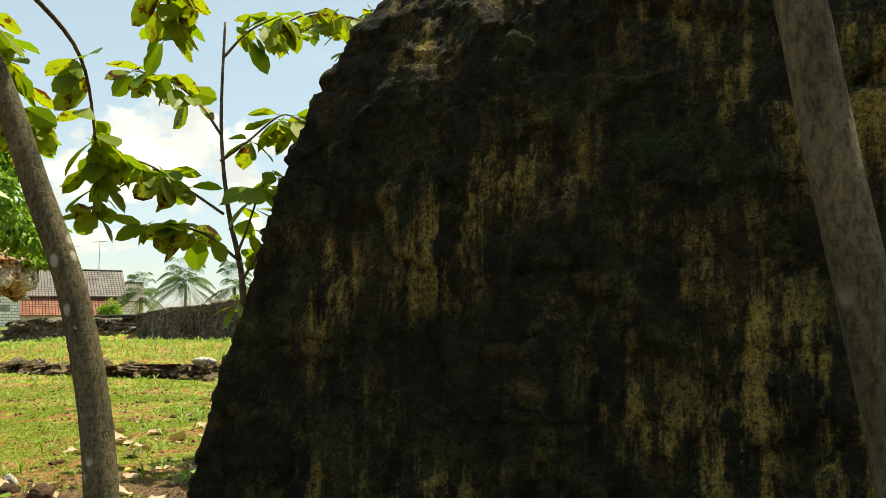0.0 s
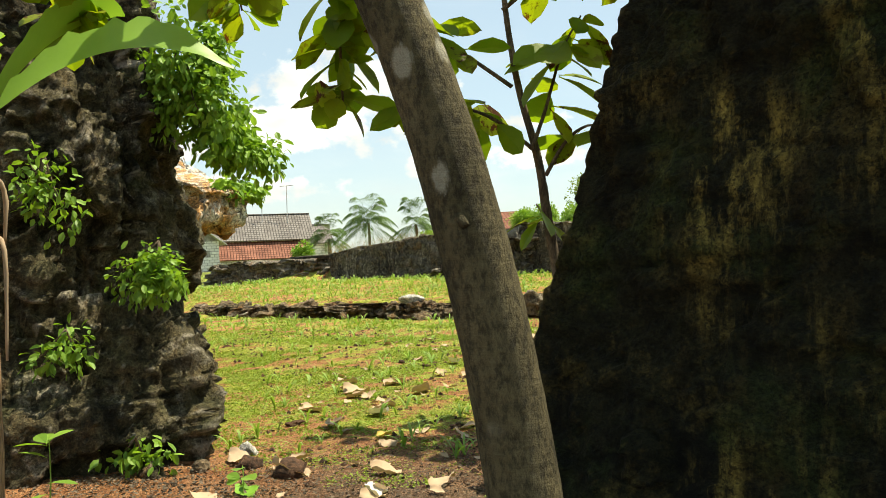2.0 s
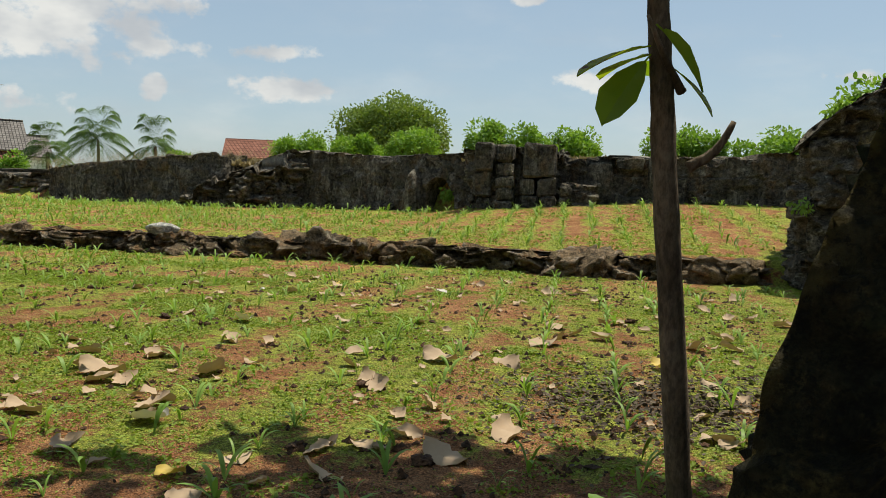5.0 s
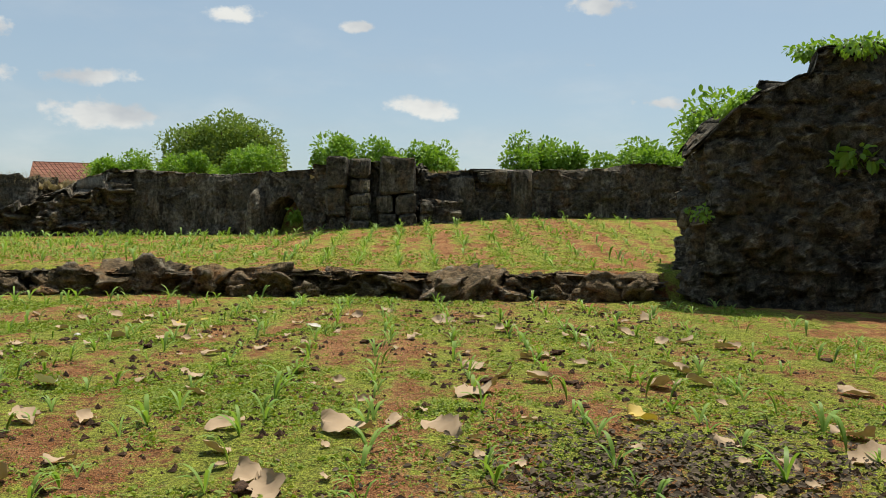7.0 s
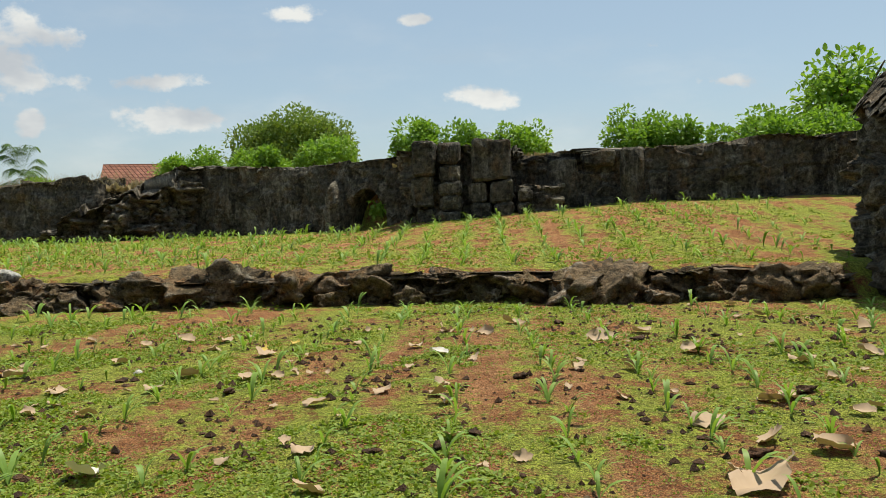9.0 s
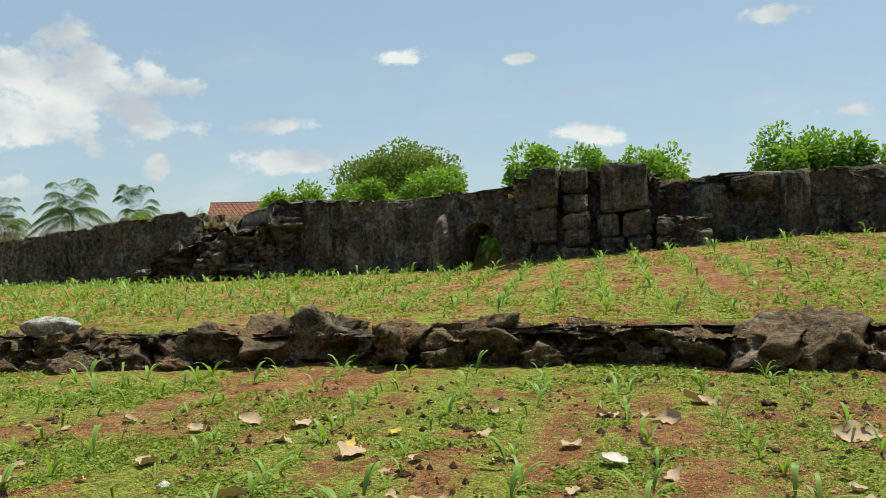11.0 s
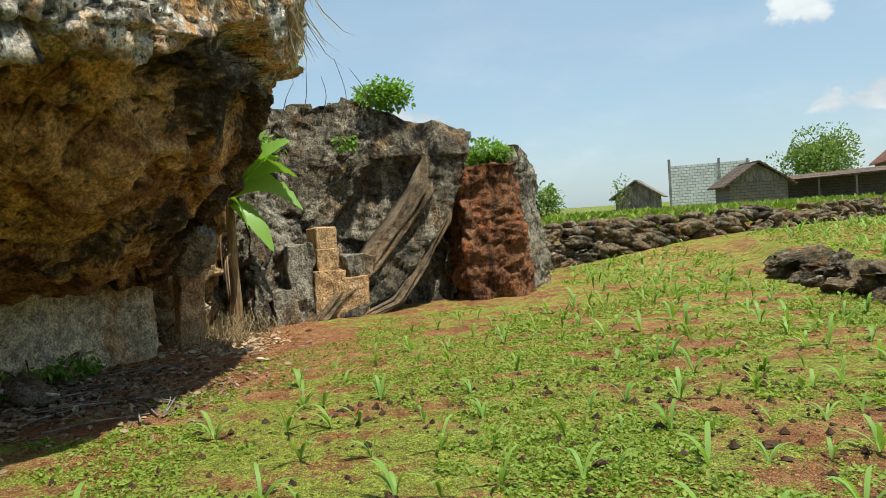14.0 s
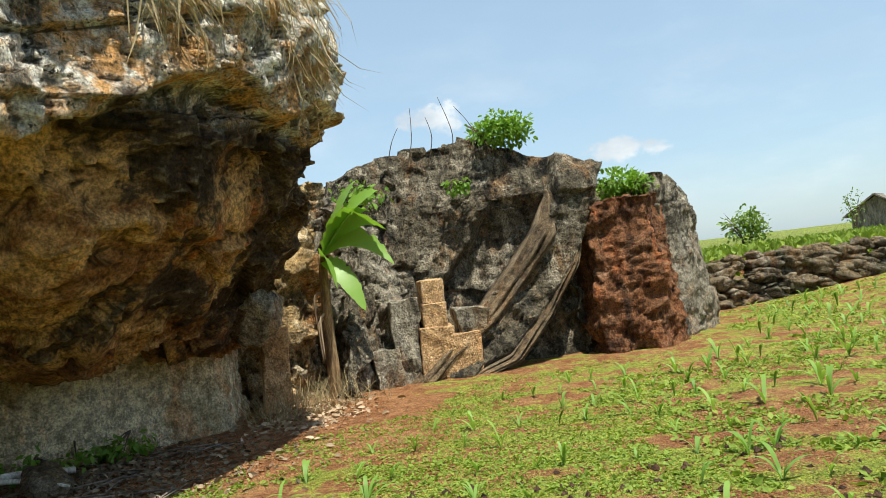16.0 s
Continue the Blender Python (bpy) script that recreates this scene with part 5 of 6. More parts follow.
ax, ay = -1.91, 4.74
az0 = ground_at(ax, ay)
tree_a = thing("leaning_tree", "leaning smooth grey-brown tree with broad green leaves", "tree", (ax, ay, az0))
part("trunk", tube_mesh("trunk", [(0.06, 0.03, -0.3), (-0.02, 0.01, 0.35 - az0), (-0.075, 0.0, 0.9 - az0), (-0.15, -0.03, 1.35 - az0), (-0.255, -0.04, 1.75 - az0), (-0.42, -0.07, 2.2 - az0), (-0.6, -0.14, 2.75 - az0), (-0.85, -0.3, 3.4 - az0), (-1.1, -0.5, 4.2 - az0), (-1.2, -0.4, 5.2 - az0)], 0.102, 0.055, bark, 24, 14, 0.015, 2), None, tree_a)
part("knot", tube_mesh("knot", [(-0.15, -0.122, 1.40 - az0), (-0.165, -0.112, 1.42 - az0), (-0.175, -0.09, 1.43 - az0)], 0.01, 0.018, bark, 8, 3, 0.1, 3), None, tree_a)
hz = -az0
for k, pts in enumerate([
    [(-0.95, -0.5, 3.7 + hz), (-1.3, 1.2, 4.0 + hz), (-1.5, 2.8, 3.9 + hz), (-1.75, 3.8, 3.2 + hz), (-1.8, 4.0, 2.5 + hz)],
    [(-1.0, -0.5, 3.9 + hz), (-1.9, 1.4, 4.2 + hz), (-2.3, 3.0, 3.9 + hz), (-2.6, 4.0, 3.3 + hz)],
    [(-1.1, -0.5, 4.2 + hz), (-2.4, 0.8, 4.3 + hz), (-3.3, 2.4, 3.7 + hz), (-3.7, 3.4, 3.1 + hz)],
    [(-1.1, -0.5, 4.3 + hz), (-2.2, 0.6, 4.6 + hz), (-3.6, 1.6, 4.2 + hz), (-4.4, 2.4, 3.4 + hz)],
    [(-1.1, -0.5, 4.2 + hz), (-0.6, 1.0, 4.8 + hz), (-0.6, 2.4, 4.6 + hz), (-0.9, 3.4, 4.3 + hz)],
    [(-1.1, -0.5, 4.4 + hz), (-0.4, -0.3, 5.2 + hz), (0.8, 0.2, 5.6 + hz), (2.0, 0.6, 5.4 + hz)],
    [(-1.15, -0.45, 4.8 + hz), (-0.6, -1.6, 5.6 + hz), (0.4, -2.6, 5.8 + hz)],
    [(-1.15, -0.45, 4.8 + hz), (-2.2, -1.2, 5.6 + hz), (-3.4, -1.8, 5.6 + hz)],
]):
    leafy_branch(tree_a, pts, 0.028, 0.008, (56, 80, 86, 92, 50, 70, 60, 60)[k], 0.40, 200 + k, start=0.5 if k < 5 else 0.2)

bx, by = 1.02, 1.85
bz0 = ground_at(bx, by)
tree_b = thing("slim_tree", "slim grey-brown tree trunk with mottled bark before the cliff", "tree", (bx, by, bz0))
part("trunk", tube_mesh("trunk", [(0.2, 0, -0.3), (0.13, 0, 0.5), (0.03, 0, 1.15), (-0.06, 0, 1.65), (-0.16, 0, 2.2), (-0.3, 0, 3.2), (-0.4, 0, 5.4)], 0.072, 0.05, bark, 22, 12, 0.015, 3), None, tree_b)
for k in range(7):
    a = 2 * math.pi * k / 7 + 0.5
    leafy_branch(tree_b, [(-0.3, 0, 4.6), (-0.3 + math.cos(a) * 0.9, math.sin(a) * 0.9, 5.5), (-0.3 + math.cos(a) * 2.2, math.sin(a) * 2.2, 5.9), (-0.3 + math.cos(a) * 3.3, math.sin(a) * 3.3, 5.6)], 0.03, 0.008, 75, 0.36, 230 + k, start=0.2)

sx, sy = -2.0, 9.3
gs = ground_at(sx, sy)
hs = -gs
sapling = thing("sapling", "slim brown sapling with broad green and browning leaves", "tree", (sx, sy, gs))
part("trunk", tube_mesh("trunk", [(0.04, 0, -0.2), (0.0, 0.0, 0.45), (-0.17, -0.09, 1.15 + hs), (-0.225, -0.12, 1.6 + hs), (-0.28, -0.12, 2.05 + hs), (-0.42, -0.15, 2.7 + hs), (-0.5, -0.2, 3.6 + hs), (-0.48, -0.2, 4.8 + hs)], 0.055, 0.014, bark_dark, 12, 8, 0.07, 4), None, sapling)
part("stub", tube_mesh("stub", [(-0.08, -0.06, 1.2 + hs), (-0.0, -0.1, 1.26 + hs), (0.05, -0.12, 1.36 + hs)], 0.022, 0.01, bark_dark, 7, 3, 0.1, 5), None, sapling)
for k, pts in enumerate([
    [(-0.3, -0.18, 2.1 + hs), (-0.6, -0.3, 2.35 + hs), (-0.9, -0.45, 2.45 + hs), (-1.15, -0.55, 2.45 + hs)],
    [(-0.45, -0.2, 2.6 + hs), (-0.8, -0.4, 2.85 + hs), (-1.2, -0.6, 3.1 + hs), (-1.7, -0.7, 3.2 + hs)],
    [(-0.32, -0.18, 2.1 + hs), (-0.2, -0.2, 2.4 + hs), (-0.05, -0.2, 2.85 + hs), (0.1, -0.2, 3.1 + hs)],
    [(-0.22, -0.15, 1.9 + hs), (-0.05, -0.2, 2.15 + hs), (0.12, -0.25, 2.25 + hs), (0.25, -0.3, 2.2 + hs)],
    [(-0.5, -0.2, 3.2 + hs), (-0.2, -0.25, 3.4 + hs), (0.2, -0.3, 3.7 + hs), (0.45, -0.3, 3.6 + hs)],
    [(-0.5, -0.2, 3.5 + hs), (-0.8, -0.1, 3.9 + hs), (-1.2, 0, 4.2 + hs), (-1.6, 0, 4.3 + hs)],
    [(-0.14, -0.12, 1.45 + hs), (-0.22, -0.16, 1.55 + hs), (-0.3, -0.2, 1.68 + hs)],
    [(-0.48, -0.2, 4.4 + hs), (-0.2, -0.2, 4.7 + hs), (0.2, -0.2, 4.9 + hs)],
]):
    leafy_branch(sapling, pts, 0.018, 0.006, (34, 42, 22, 10, 28, 32, 6, 30)[k], 0.42 if k != 6 else 0.27, 260 + k, start=0.35)


# the broad-leaved tree behind the cliff, whose crown shades the foot of the field
qx, qy = 1.7, 11.2
shade_tree = thing("shade_tree", "broad-leaved tree behind the cliff shading the field edge", "tree", (qx, qy, ground_at(qx, qy)))
part("trunk", tube_mesh("trunk", [(0.1, 0, -0.3), (0, 0, 1.6), (-0.3, 0.2, 3.6), (-0.7, 0.4, 5.6)], 0.13, 0.07, bark, 16, 8, 0.03, 12), None, shade_tree)
for k, (dx, dy, dz) in enumerate([(-3.0, 0.6, 6.0), (-3.2, 1.6, 6.2), (-2.4, 2.3, 6.4), (-1.6, -0.6, 6.6), (-3.9, 1.0, 6.4), (-1.2, 1.8, 6.8), (-3.4, 2.4, 6.9), (0.4, 1.4, 6.6), (-2.2, 1.0, 7.2), (-4.5, 1.8, 6.7)]):
    leafy_branch(shade_tree, [(-0.65, 0.38, 5.2), (-0.7 + (dx + 0.7) * 0.4, 0.4 + (dy - 0.4) * 0.4, 5.9), (-0.7 + (dx + 0.7) * 0.75, 0.4 + (dy - 0.4) * 0.75, dz + 0.2), (dx, dy, dz)], 0.035, 0.01, 62, 0.42, 640 + k, start=0.3)


# ---- banana plants ----
def banana_leaf(name, root, tip, bend, width, seed):
    rng = random.Random(seed)
    root, tip = Vector(root), Vector(tip)
    mid = (root + tip) / 2 + Vector((0, 0, bend))
    n = 22
    along = (tip - root).normalized()
    side = Matrix.Rotation(rng.choice((-1, 1)) * rng.uniform(0.5, 1.1), 3, along) @ along.cross(Vector((0, 0, 1))).normalized()
    verts, faces = [], []
    for i in range(n + 1):
        t = i / n
        p = root.lerp(mid, t).lerp(mid.lerp(tip, t), t)
        w_ = width * math.sin(math.pi * min(1, 0.06 + t * 0.94)) ** 0.6 * (0.35 if t < 0.12 else 1)
        d1, d2 = rng.uniform(0.75, 1.1), rng.uniform(0.75, 1.1)
        verts += [p + side * w_ * d1 + Vector((0, 0, 0.25 * w_ - 0.1 * (1 - d1))), p, p - side * w_ * d2 + Vector((0, 0, 0.25 * w_ - 0.1 * (1 - d2)))]
        if i:
            a = 3 * (i - 1)
            faces += [[a, a + 3, a + 4, a + 1], [a + 1, a + 4, a + 5, a + 2]]
    return mesh_of(name, verts, faces, leaf_banana, True)


def banana(at, height, leaves, label, seed, dry=6):
    b = thing("banana_plant", label, "banana plant", at)
    rng = random.Random(seed)
    part("stem", tube_mesh("stem", [(0, 0, -0.15), (0.02, 0, height * 0.5), (0.0, 0.02, height)], 0.10, 0.055, banana_stem, 14, 8, 0.05, seed), None, b)
    for k, (dx, dy, dz, bend, wd) in enumerate(leaves):
        part("leaf", banana_leaf("leaf", (0, 0, height * 0.96), (dx, dy, height + dz), bend, wd, seed + k), None, b)
    for k in range(dry):
        a = rng.uniform(0, 6.28)
        z = height * rng.uniform(0.55, 0.95)
        pts = [(0.05 * math.cos(a), 0.05 * math.sin(a), z), (0.16 * math.cos(a), 0.16 * math.sin(a), z - 0.1), (0.15 * math.cos(a), 0.15 * math.sin(a), z - rng.uniform(0.4, 0.8))]
        part("dry_sheath", tube_mesh("dry_sheath", pts, 0.03, 0.008, leaf_dry, 5, 4, 0.3, seed + k), None, b)
    return b


banana((-5.55, 7.1, ground_at(-5.55, 7.1)), 2.9, [(1.5, 0.5, 0.25, 0.7, 0.16), (0.9, -0.9, 0.1, 0.7, 0.16), (-0.8, 0.6, 0.7, 0.5, 0.2), (0.3, 1.2, 0.9, 0.5, 0.2), (-0.2, -1.2, 0.4, 0.6, 0.2)], "banana plant with dry brown stem beside the pillar", 5, 12)
banana((-16.6, 20.1, ground_at(-16.6, 20.1)), 2.0, [(0.55, 0.9, 0.75, 0.35, 0.17), (0.6, 0.95, 0.2, 0.6, 0.17), (0.5, 1.0, -0.25, 0.6, 0.16), (0.4, 0.55, -0.85, 0.3, 0.15), (0.2, 0.6, 0.95, 0.2, 0.15), (0.45, 0.2, -0.5, 0.4, 0.14), (0.5, 0.75, 0.5, 0.4, 0.15)], "banana plant with torn green leaves between the rocks", 9, 5)


# ---- creepers and plants on the rocks ----
def creeper(label, centre, radius, count, size, seed, name="creeper", kind="oval", mat=None, stems=4):
    rng = np.random.default_rng(seed)
    c = thing(name, label, "creeper", centre)
    p, way = crown_points((0, 0, 0), radius, count, rng, 12, 0.3)
    way[:, 2] -= 0.3
    part("leaves", scatter("leaves", p, way, rng.uniform(0.6, 1.3, count) * size, kind, mat or leaf_bush, 0.5, seed), None, c)
    for k in range(stems):
        a = p[rng.integers(0, count)]
        part("vine", tube_mesh("vine", [(0, 0, radius[2] * 0.6), tuple(a * 0.5 + np.array([0, 0, 0.1])), tuple(a)], 0.012, 0.004, bark_dark, 5, 4, 0.05, k), None, c)
    return c


creeper("green creeper with small leaves on the pillar", (-6.15, 10.15, 1.2), (0.45, 0.35, 0.6), 900, 0.09, 301)
creeper("thick green creeper hanging from the pillar top", (-6.3, 11.0, 3.1), (0.75, 0.8, 1.3), 2800, 0.11, 302)
creeper("thick green creeper hanging from the pillar top", (-5.9, 11.6, 2.6), (0.6, 0.7, 0.7), 1300, 0.11, 303)
creeper("green creeper with small leaves on the pillar", (-6.9, 9.7, 0.5), (0.4, 0.3, 0.4), 160, 0.1, 304)
creeper("green creeper with small leaves on the pillar", (-7.1, 9.75, 1.9), (0.5, 0.3, 0.9), 240, 0.1, 305)
creeper("low green plant at the foot of the pillar", (-6.2, 9.7, -0.5), (0.4, 0.3, 0.35), 130, 0.12, 306)
creeper("green leaves on the overhanging rock corner", (-8.9, 17.5, 2.65), (0.6, 0.8, 0.5), 500, 0.16, 307)
creeper("leafy creeper along the top of the black block", (6.75, 22.0, 3.0), (0.9, 0.6, 0.45), 1700, 0.11, 308)
creeper("leafy creeper along the top of the black block", (8.2, 20.8, 3.95), (1.3, 0.9, 0.4), 2200, 0.11, 309)
creeper("leafy creeper along the top of the black block", (9.8, 19.9, 4.05), (1.4, 0.9, 0.4), 2000, 0.11, 310)
creeper("glossy green plant growing from the black block", (7.6, 20.35, 2.0), (0.55, 0.3, 0.3), 60, 0.26, 311)
creeper("small green plant growing from the black block", (5.4, 21.6, 1.0), (0.25, 0.25, 0.3), 90, 0.1, 312)
creeper("small green plant in the cave mouth", (0.2, 36.8, 0.9), (0.3, 0.2, 0.5), 120, 0.16, 313)
bush("bush", "bright green bush on top of the grey mound", (-18.5, 23.0, 2.85), (0.65, 0.75, 0.45), 1500, 0.09, leaf_bush, 320, clumps=14)
bush("bush", "bright green bush on top of the red rock", (-18.2, 25.1, 1.7), (0.55, 0.75, 0.4), 1200, 0.09, leaf_bush, 321, clumps=14)
creeper("green weeds on the grey mound", (-17.9, 20.7, 2.2), (0.4, 0.5, 0.35), 250, 0.1, 322)
creeper("green weeds on the grey mound", (-18.0, 22.3, 2.2), (0.15, 0.3, 0.25), 120, 0.09, 323)
bush("bush", "dark round bush on the bank", (-33.5, 34.2, 0.4), (1.2, 1.2, 1.4), 900, 0.16, leaf_far, 324)
bush("bush", "thin young bush beside the shelter", (-47.5, 47, 0.4), (0.8, 0.8, 2.2), 160, 0.16, leaf_far, 325)
for k in range(5):   # bare twigs on the mound
    tw = thing("twig", "thin bare twig standing on the rock top", "twig", (-18.0 + 0.1 * k, 21.2 + 0.32 * k, 2.75), "twigs")
    part("stem", tube_mesh("stem", [(0, 0, -0.2), (0.03, 0.12, 0.25), (0.05, 0.25 - 0.1 * k, 0.5 + 0.09 * ((k * 3) % 5))], 0.01, 0.004, bark_dark, 5, 5, 0.1, k), None, tw)


def tuft(label, at, count, length, spread, seed, mat=None, hang=0.0, name="grass_tuft"):
    """A tuft of thin blades, upright or hanging."""
    rng = np.random.default_rng(seed)
    p = np.zeros((count, 3))
    p[:, :2] = rng.normal(size=(count, 2)) * np.array(spread)
    way = np.stack([rng.normal(size=count) * 0.5, rng.normal(size=count) * 0.5, (np.ones(count) if not hang else -np.ones(count) * hang)], -1)
    me = scatter(name, p, way, rng.uniform(0.5, 1.2, count) * length, "grass", mat or leaf_straw, 1.0, seed)
    ob = new(name, me)
    ob.matrix_world = Matrix.Translation(at)
    return tagged(ob, label, "grass", kind="stuff")


_leaf_shape = leaf_shape


def leaf_shape(kind):
    if kind == "grass":
        return np.array([(0, 0.008, 0), (0, -0.008, 0), (0.4, -0.008, 0.02), (0.4, 0.008, 0.02), (0.75, 0.006, -0.06), (0.75, -0.006, -0.06), (1, 0, -0.25)], float), [(0, 1, 2, 3), (3, 2, 5, 4), (4, 5, 6)]
    return _leaf_shape(kind)


for k, (tx, ty, tz) in enumerate([(-12.5, 20.25, 3.95), (-12.0, 20.05, 3.75), (-12.9, 20.3, 3.9), (-11.6, 19.85, 3.55), (-12.6, 20.3, 3.2), (-11.0, 19.5, 3.3)]):
    tuft("dry straw-coloured grass hanging over the rock edge", (tx, ty, tz), 190, 0.75, (0.22, 0.12), 340 + k, None, 1.1)
for k in range(26):
    x = -17 + 9.6 * (k / 25)
    y = float(np.interp(x, WALL_X, WALL_Y)) + 0.5
    tuft("dry brown grass hanging over the quarry edge", (x, y - 0.2, float(np.interp(x, [-17.2, -15.7, -12, -8.8], [1.6, 1.75, 2.1, 2.2]))), 60, 0.34, (0.3, 0.15), 370 + k, leaf_straw, 0.5 if k % 2 else 0.0)
for k, (tx, ty) in enumerate([(-16.0, 19.7), (-15.6, 19.9), (-15.4, 19.4), (-15.9, 20.2), (-14.9, 19.6)]):
    tuft("dry straw grass at the foot of the rocks", (tx, ty, ground_at(tx, ty)), 90, 0.42, (0.25, 0.25), 410 + k)

# cut stone steps and legs beside the mound
for k, (qx, qy, qz, lx, ly, lz, tilt) in enumerate([(-17.4, 21.62, 0.46, 0.6, 0.34, 0.34, 0), (-17.36, 21.6, 0.1, 0.65, 0.36, 0.36, 2), (-17.3, 21.6, -0.75, 0.7, 0.52, 0.86, 0), (-17.3, 22.02, -0.75, 0.6, 0.42, 0.72, 3),
                                                    (-17.4, 22.2, -0.03, 0.5, 0.5, 0.34, -4), (-17.25, 21.18, -0.75, 0.55, 0.4, 1.3, -5), (-17.05, 20.82, -0.75, 0.5, 0.42, 0.62, 8), (-16.9, 20.45, -0.75, 0.4, 0.3, 1.0, -8)]):
    bm = box_bm(-lx / 2, lx / 2, -ly / 2, ly / 2, 0, lz, 0.012)
    bmesh.ops.subdivide_edges(bm, edges=bm.edges[:], cuts=5, use_grid_fill=True)
    for v in bm.verts:
        v.co += Vector(noise.noise_vector(v.co * 4.0 + Vector((k * 3.1, 0, 0)))) * (0.028 if k < 4 else 0.08)
    me = bpy.data.meshes.new("cut_stone")
    bm.to_mesh(me)
    bm.free()
    me.materials.append(rock_cut if k in (0, 1, 2, 3) else rock_grey)
    ob = new("cut_stone", me)
    ob.matrix_world = pose(qx, qy, qz, 0, 0, 4 + tilt)
    tagged(ob, "orange cut stone block stacked by the mound" if k in (0, 1, 2, 3) else "grey cut stone block beside the orange stack", "stone", "cut stones")
bm = box_bm(-0.17, 0.17, -0.16, 0.16, -0.8, 0.42, 0.012)
bmesh.ops.subdivide_edges(bm, edges=bm.edges[:], cuts=6, use_grid_fill=True)
for v in bm.verts:
    v.co += Vector(noise.noise_vector(v.co * 3.0)) * 0.05 + Vector((0.0, 0.05 * v.co.z, 0))
leg = part("leg", bm, rock_cut, overhang, "orange cut stone leg")
leg.matrix_basis = pose(-15.9, 19.4, 0.0, 0, 0, 14)
knob = new("knob", stone_mesh("knob", 72, rock_grey, (0.42, 0.36, 0.34), 0.2, 4))
knob.matrix_world = pose(-14.65, 19.32, 0.7, 0, 0, 20)
knob.parent = overhang
tagged(knob, "grey knob of stone")
slab = new("stone_slab", stone_mesh("stone_slab", 73, rock_ledge, (0.24, 0.17, 0.10), 0.25, 3))
slab.matrix_world = pose(-12.6, 17.75, -0.5, 14, 20, 50)
tagged(slab, "brown stone slab leaning on the shaded ground", "stone")
fallen = thing("fallen_branch", "pale dry fallen branch lying under the overhang", "branch", (-12.2, 17.1, -0.6))
part("stem", tube_mesh("stem", [(0.6, -0.6, 0.05), (0.1, -0.1, 0.1), (-0.4, 0.2, 0.16), (-0.9, 0.7, 0.06)], 0.055, 0.03, wood_pale, 10, 6, 0.1, 6), None, fallen)
part("fork", tube_mesh("fork", [(-0.3, 0.15, 0.15), (-0.4, 0.5, 0.1), (-0.2, 0.9, 0.05)], 0.03, 0.012, wood_pale, 8, 5, 0.1, 7), None, fallen)
rag = new("plastic_bag", stone_mesh("plastic_bag", 75, litter_mat, (0.22, 0.16, 0.07), 0.6, 4))
rag.matrix_world = pose(-11.6, 17.0, -0.57, 0, 0, 30)
tagged(rag, "crumpled white plastic bag on the shaded ground", "litter")
for k in range(26):
    rr = random.Random(500 + k)
    x, y = rr.uniform(-14.2, -11.2), rr.uniform(17.0, 19.0)
    a = rr.uniform(0, 6.28)
    st = thing("stick", "thin dry stick on the shaded ground", "stick", (x, y, ground_at(x, y) + 0.01), "sticks")
    L = rr.uniform(0.2, 0.6)
    part("stem", tube_mesh("stem", [(-L * math.cos(a), -L * math.sin(a), 0.01), (0.03, 0.02, 0.035), (L * math.cos(a), L * math.sin(a), 0.01)], 0.010, 0.005, wood_old, 5, 4, 0.1, k), None, st)
for k, (x, y) in enumerate([(-13.2, 16.9), (-13.7, 17.6), (-13.0, 17.5), (-13.9, 18.1)]):
    creeper("low dark green weeds along the rock foot", (x, y, ground_at(x, y) + 0.12), (0.35, 0.35, 0.28), 150, 0.09, 520 + k, "weed")

# stones and plants near the shady path
for k, (x, y, s, label, mt) in enumerate([(-4.75, 9.85, 0.16, "black rough stone on the bare earth", clod_mat), (-5.25, 10.1, 0.13, "black rough stone on the bare earth", clod_mat), (-5.7, 9.95, 0.10, "brown stone at the foot of the pillar", rock_ledge), (-5.5, 10.6, 0.12, "pale stone at the foot of the pillar", rock_white),
                                          (-6.1, 9.75, 0.14, "brown stone at the foot of the pillar", rock_ledge), (-4.7, 20.3, 0.045, "small white pebble on the field", rock_white)]):
    ob = new("stone", stone_mesh("stone", 80 + k, mt, (1, 0.8, 0.7), 0.35, 3))
    ob.matrix_world = pose(x, y, ground_at(x, y) + s * 0.3, 0, 0, 40 * k) @ Matrix.Diagonal((s, s, s, 1))
    tagged(ob, label, "stone")


# ---- field: maize seedlings ----
def seedling_data(seed, height):
    """Arching blades from one foot: vertices and quads."""
    rng = random.Random(seed)
    verts, faces = [], []
    for k in range(rng.randint(4, 6)):
        a = rng.uniform(0, 2 * math.pi)
        reach, rise = height * rng.uniform(0.35, 0.8), height * rng.uniform(0.6, 1.15)
        wd = height * rng.uniform(0.045, 0.075)
        side = Vector((-math.sin(a), math.cos(a), 0))
        out = Vector((math.cos(a), math.sin(a), 0))
        ring = []
        for i in range(6):
            t = i / 5
            p = out * reach * t ** 1.3 + Vector((0, 0, rise * (1.5 * t - 0.9 * t * t) + 0.0))
            w_ = wd * (0.5 + 1.1 * t) * (1 - t) ** 0.55 if i < 5 else 0.001
            if i == 0:
                ring.append((0, 1))
                if not verts:
                    verts += [p + side * w_ * 0.4, p - side * w_ * 0.4]
                continue
            ring.append((len(verts), len(verts) + 1))
            verts += [p + side * w_, p - side * w_]
            faces.append([*ring[-2], *ring[-1][::-1]])
    return verts, faces


